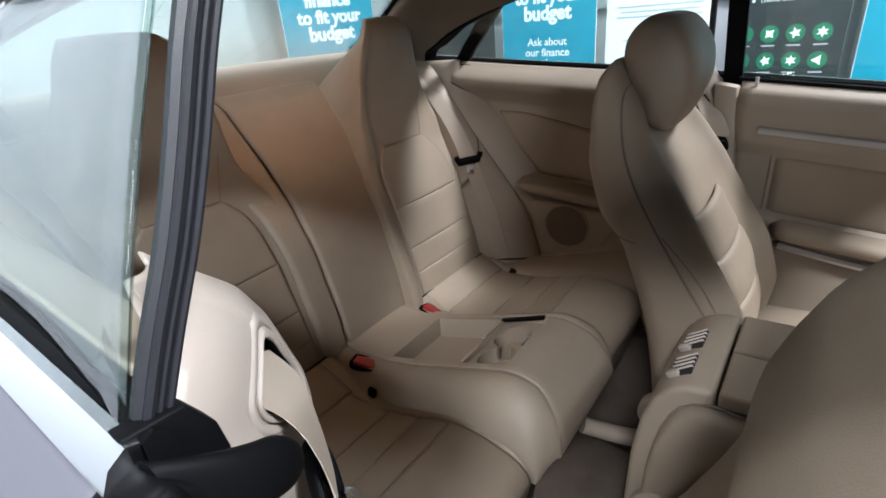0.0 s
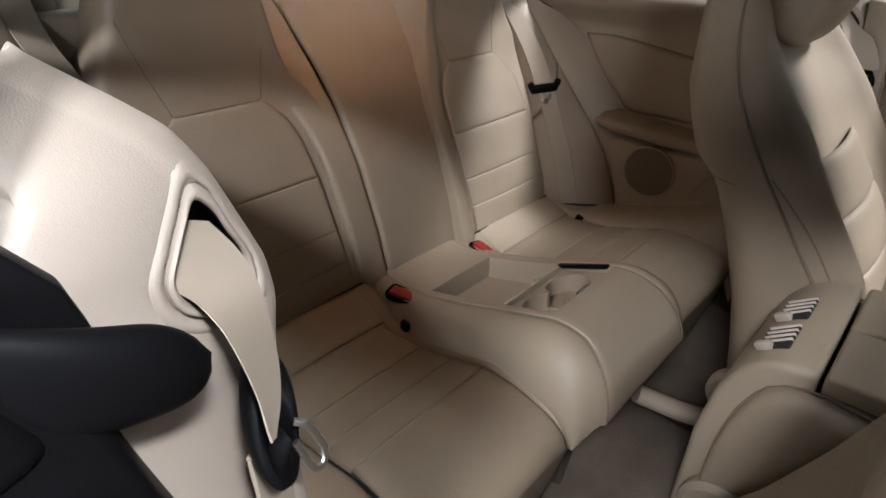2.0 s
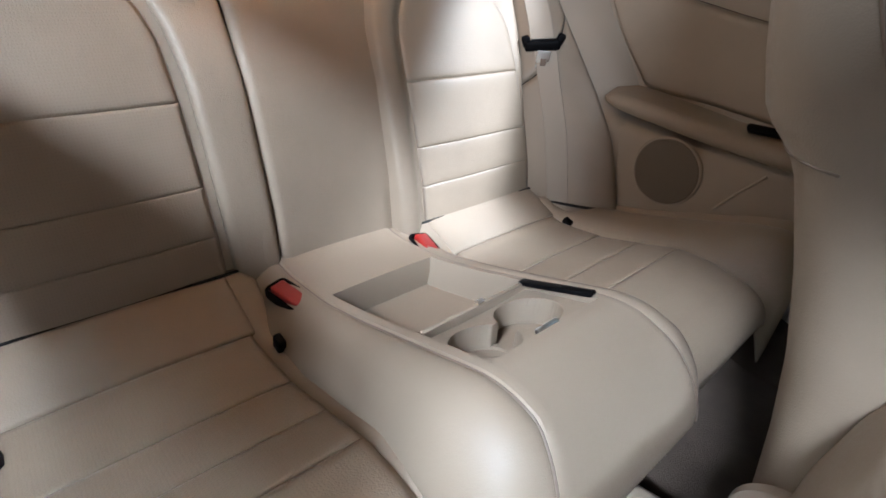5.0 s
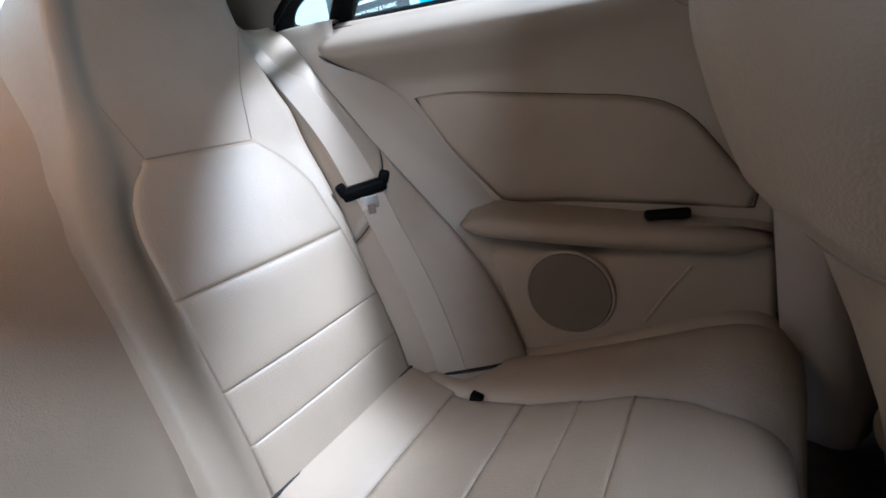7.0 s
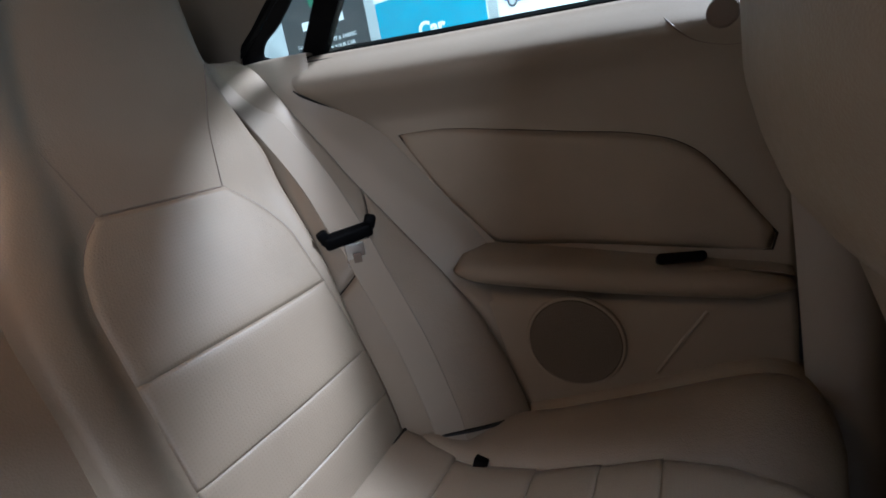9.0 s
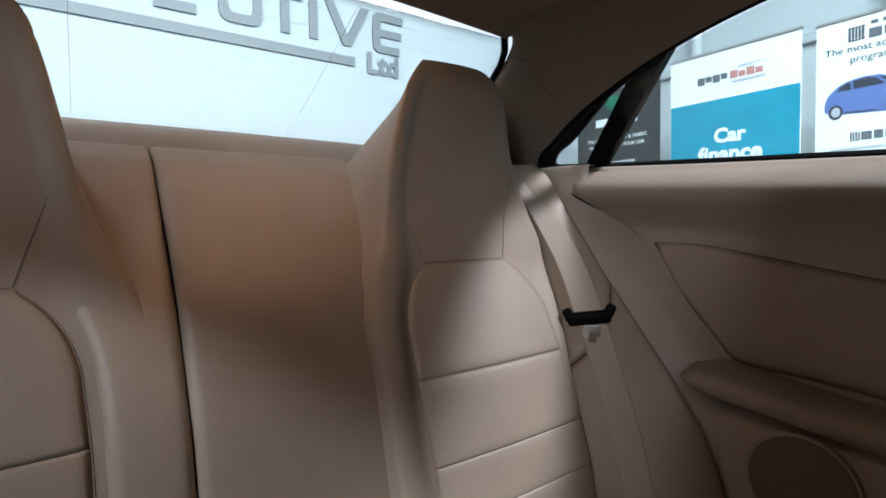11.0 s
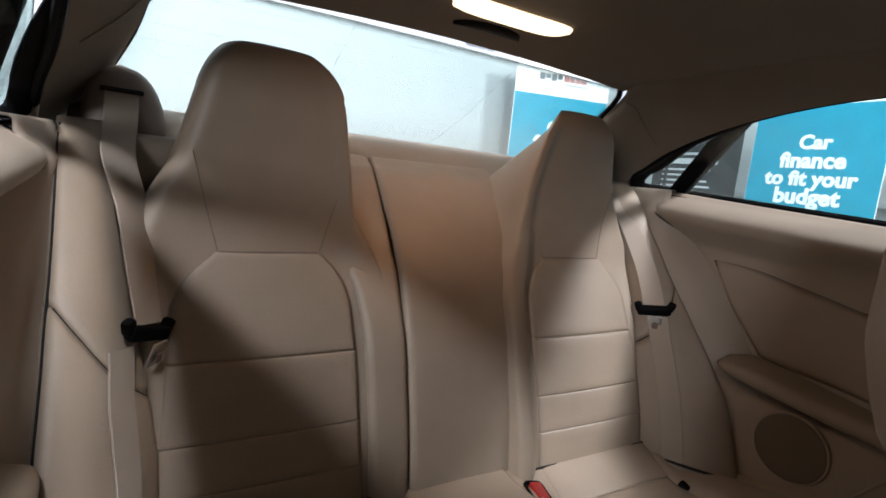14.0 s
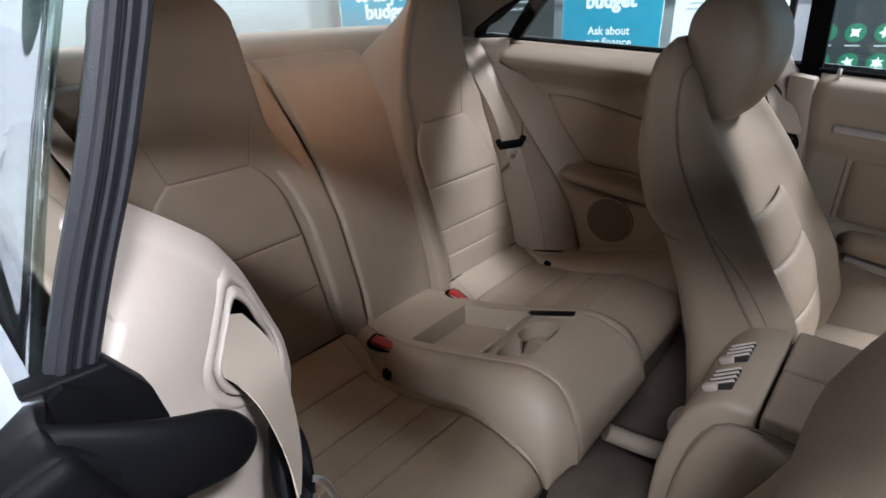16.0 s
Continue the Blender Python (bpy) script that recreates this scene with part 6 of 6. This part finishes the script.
printed_car(m, t, 0.29, 1.650, 0.92, B_CAR, hatch, hatch_glass, ((-0.205, -0.052, 0.046), (0.085, -0.060, 0.054)))
van = [(-0.25, -0.05), (-0.25, 0.03), (-0.215, 0.060), (-0.165, 0.130), (-0.10, 0.150), (0.10, 0.158), (0.22, 0.140), (0.250, 0.06), (0.252, 0.0), (0.25, -0.03), (0.20, -0.055), (-0.15, -0.07)]
van_glass = ([(-0.205, 0.066), (-0.158, 0.124), (-0.085, 0.134), (-0.100, 0.070)], [(-0.080, 0.070), (-0.066, 0.136), (0.0, 0.138), (0.005, 0.072)])
printed_car(m, t, 0.60, 1.805, 0.58, B_PALE, van, van_glass, ((-0.06, -0.052, 0.052), (0.19, -0.040, 0.046)))

for left, right, top, icons in (((3.36, 2.42), (3.36, 1.66), 2.06, False), ((3.36, -0.19), (3.36, -0.79), 2.06, True)):
    t, m, w = stand_banner(left, right, top, B_BLACK, "charcoal paint protection roller banner with small white print")
    wording("THE ULTIMATE PAINT & FABRIC", 0.04, at_banner(m, w / 2, 1.66), B_WHITE, t, "small white lettering", wide=w * 0.72)
    wording("PROTECTION FOR YOUR CAR", 0.04, at_banner(m, w / 2, 1.605), B_WHITE, t, "small white lettering", wide=w * 0.66)
    bars(m, t, [(w / 2, 1.80, w * 0.5, 0.06), (w / 2, 1.735, w * 0.3, 0.02)], B_WHITE, "white company mark")
    print_shape("shield_print", m, [(w / 2 + x, 1.93 + y) for x, y in ((-0.09, 0.07), (0.09, 0.07), (0.09, 0.0), (0.0, -0.08), (-0.09, 0.0))], B_GREEN, t, "green shield mark")
    bars(m, t, [(w / 2, 1.47, w * 0.45, 0.02), (w / 2, 1.41, w * 0.55, 0.045)], B_PALE, "pale print")
    for k, (z, wd) in enumerate(((1.34, 0.5), (1.295, 0.42), (1.25, 0.48), (1.205, 0.52))):
        bars(m, t, [(w * 0.2 + w * wd / 2, z, w * wd, 0.016), (w * 0.14, z, 0.014, 0.014)], B_PALE, "line of small print")
    wording("Lifetime Guarantee", 0.03, at_banner(m, w * 0.42, 1.155), B_WHITE, t, "small white lettering", wide=w * 0.42)
    bars(m, t, [(w * 0.14, 1.155, 0.016, 0.016)], B_WHITE)
    if icons:
        for i in range(4):
            for j in range(3):
                c = (w * (0.10 + 0.235 * i), 0.955 - 0.165 * j)
                print_shape("icon", m, [(c[0] + 0.052 * math.cos(q), c[1] + 0.052 * math.sin(q)) for q in np.linspace(0, 2 * math.pi, 24, endpoint=False)], B_GREEN, t, "round green icon")
                sp = [3, 4, 5, 6][(i + j) % 4]
                print_shape("icon_mark", m, [(c[0] + (0.034 if q % 2 else 0.016) * math.cos(math.pi * q / sp), c[1] + (0.034 if q % 2 else 0.016) * math.sin(math.pi * q / sp)) for q in range(2 * sp)], B_WHITE, t, "white icon mark", 0.0025)
                bars(m, t, [(c[0], c[1] - 0.072, 0.075, 0.008)], B_PALE)

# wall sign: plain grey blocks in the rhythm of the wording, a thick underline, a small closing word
sign = thing("wall_sign", "flat grey sign shapes with thick underline on white wall", "wall sign", (0.2, 2.995, 2.3))


def sign_shape(outline, mat=SIGN):
    bm = bmesh.new()
    bm.faces.new([bm.verts.new((a, 2.993, z)) for a, z in outline])
    ex = bmesh.ops.extrude_face_region(bm, geom=bm.faces[:])
    bmesh.ops.translate(bm, vec=(0, -0.012, 0), verts=[v for v in ex["geom"] if isinstance(v, bmesh.types.BMVert)])
    bmesh.ops.recalc_face_normals(bm, faces=bm.faces)
    return part("sign_shape", bm, mat, sign)


sign_shape([(-1.75, 2.166), (1.545, 2.166), (1.545, 2.228), (-1.75, 2.228)])
for k, x in enumerate(np.arange(-1.62, 0.45, 0.37)):
    if k % 3 == 0:
        sign_shape([(x, 2.30), (x + 0.28, 2.30), (x + 0.28, 2.355), (x + 0.055, 2.355), (x + 0.055, 2.545), (x + 0.225, 2.545), (x + 0.225, 2.39), (x + 0.28, 2.39), (x + 0.28, 2.60), (x, 2.60)])
    elif k % 3 == 1:
        sign_shape([(x + 0.10, 2.30), (x + 0.16, 2.30), (x + 0.28, 2.60), (x + 0.21, 2.60), (x + 0.13, 2.39), (x + 0.05, 2.60), (x - 0.02, 2.60)])
    else:
        sign_shape([(x + 0.02, 2.30), (x + 0.25, 2.30), (x + 0.25, 2.36), (x + 0.08, 2.36), (x + 0.08, 2.54), (x + 0.26, 2.54), (x + 0.26, 2.60), (x + 0.02, 2.60)])
# the last shapes before the small word: a rounded ring in two halves, a tee, a bar, a wedge and a comb
for e in (-1, 1):
    arc = [(0.745 + e * 0.135 * abs(math.cos(q)) ** 0.45, 2.45 + 0.15 * math.copysign(abs(math.sin(q)) ** 0.45, math.sin(q))) for q in np.linspace(-math.pi / 2, math.pi / 2, 17)]
    sign_shape(arc + [(0.745 + (a - 0.745) * 0.58, 2.45 + (z - 2.45) * 0.60) for a, z in arc[::-1]])
sign_shape([(1.003, 2.305), (1.063, 2.305), (1.063, 2.542), (1.155, 2.542), (1.155, 2.60), (0.915, 2.60), (0.915, 2.542), (1.003, 2.542)])
sign_shape([(1.203, 2.305), (1.263, 2.305), (1.263, 2.60), (1.203, 2.60)])
sign_shape([(1.455, 2.305), (1.522, 2.305), (1.672, 2.60), (1.602, 2.60), (1.490, 2.375), (1.388, 2.60), (1.318, 2.60)])
sign_shape([(1.735, 2.305), (1.925, 2.305), (1.932, 2.362), (1.765, 2.362), (1.757, 2.425), (1.945, 2.425), (1.952, 2.480), (1.762, 2.480), (1.775, 2.543), (1.960, 2.543), (1.966, 2.60), (1.735, 2.60), (1.705, 2.57), (1.695, 2.45), (1.705, 2.33)])
wording("Ltd", 0.17, Matrix.Translation((1.780, 2.982, 2.205)) @ Matrix.Rotation(radians(90), 4, "X"), SIGN, sign, "grey lettering", wide=0.27, bold=0.006)

# pipes and rails on the clad wall
for y in (1.9, 0.55, -0.9):
    tagged(tube("wall_pipe", [(4.33, y, 0.0), (4.33, y, 4.15)], 0.05, GREYWALL, None, sides=16), "pale grey upright wall pipe", "pipe", "wall pipes")
for z in (1.2, 2.35, 3.1):
    tagged(rbox("cladding_rail", (4.36, -3.0, z), (0.05, 12.0, 0.06), GREYWALL, bevel=0.006), "pale grey cladding rail on the wall", "wall rail", "cladding rails", kind="structure")
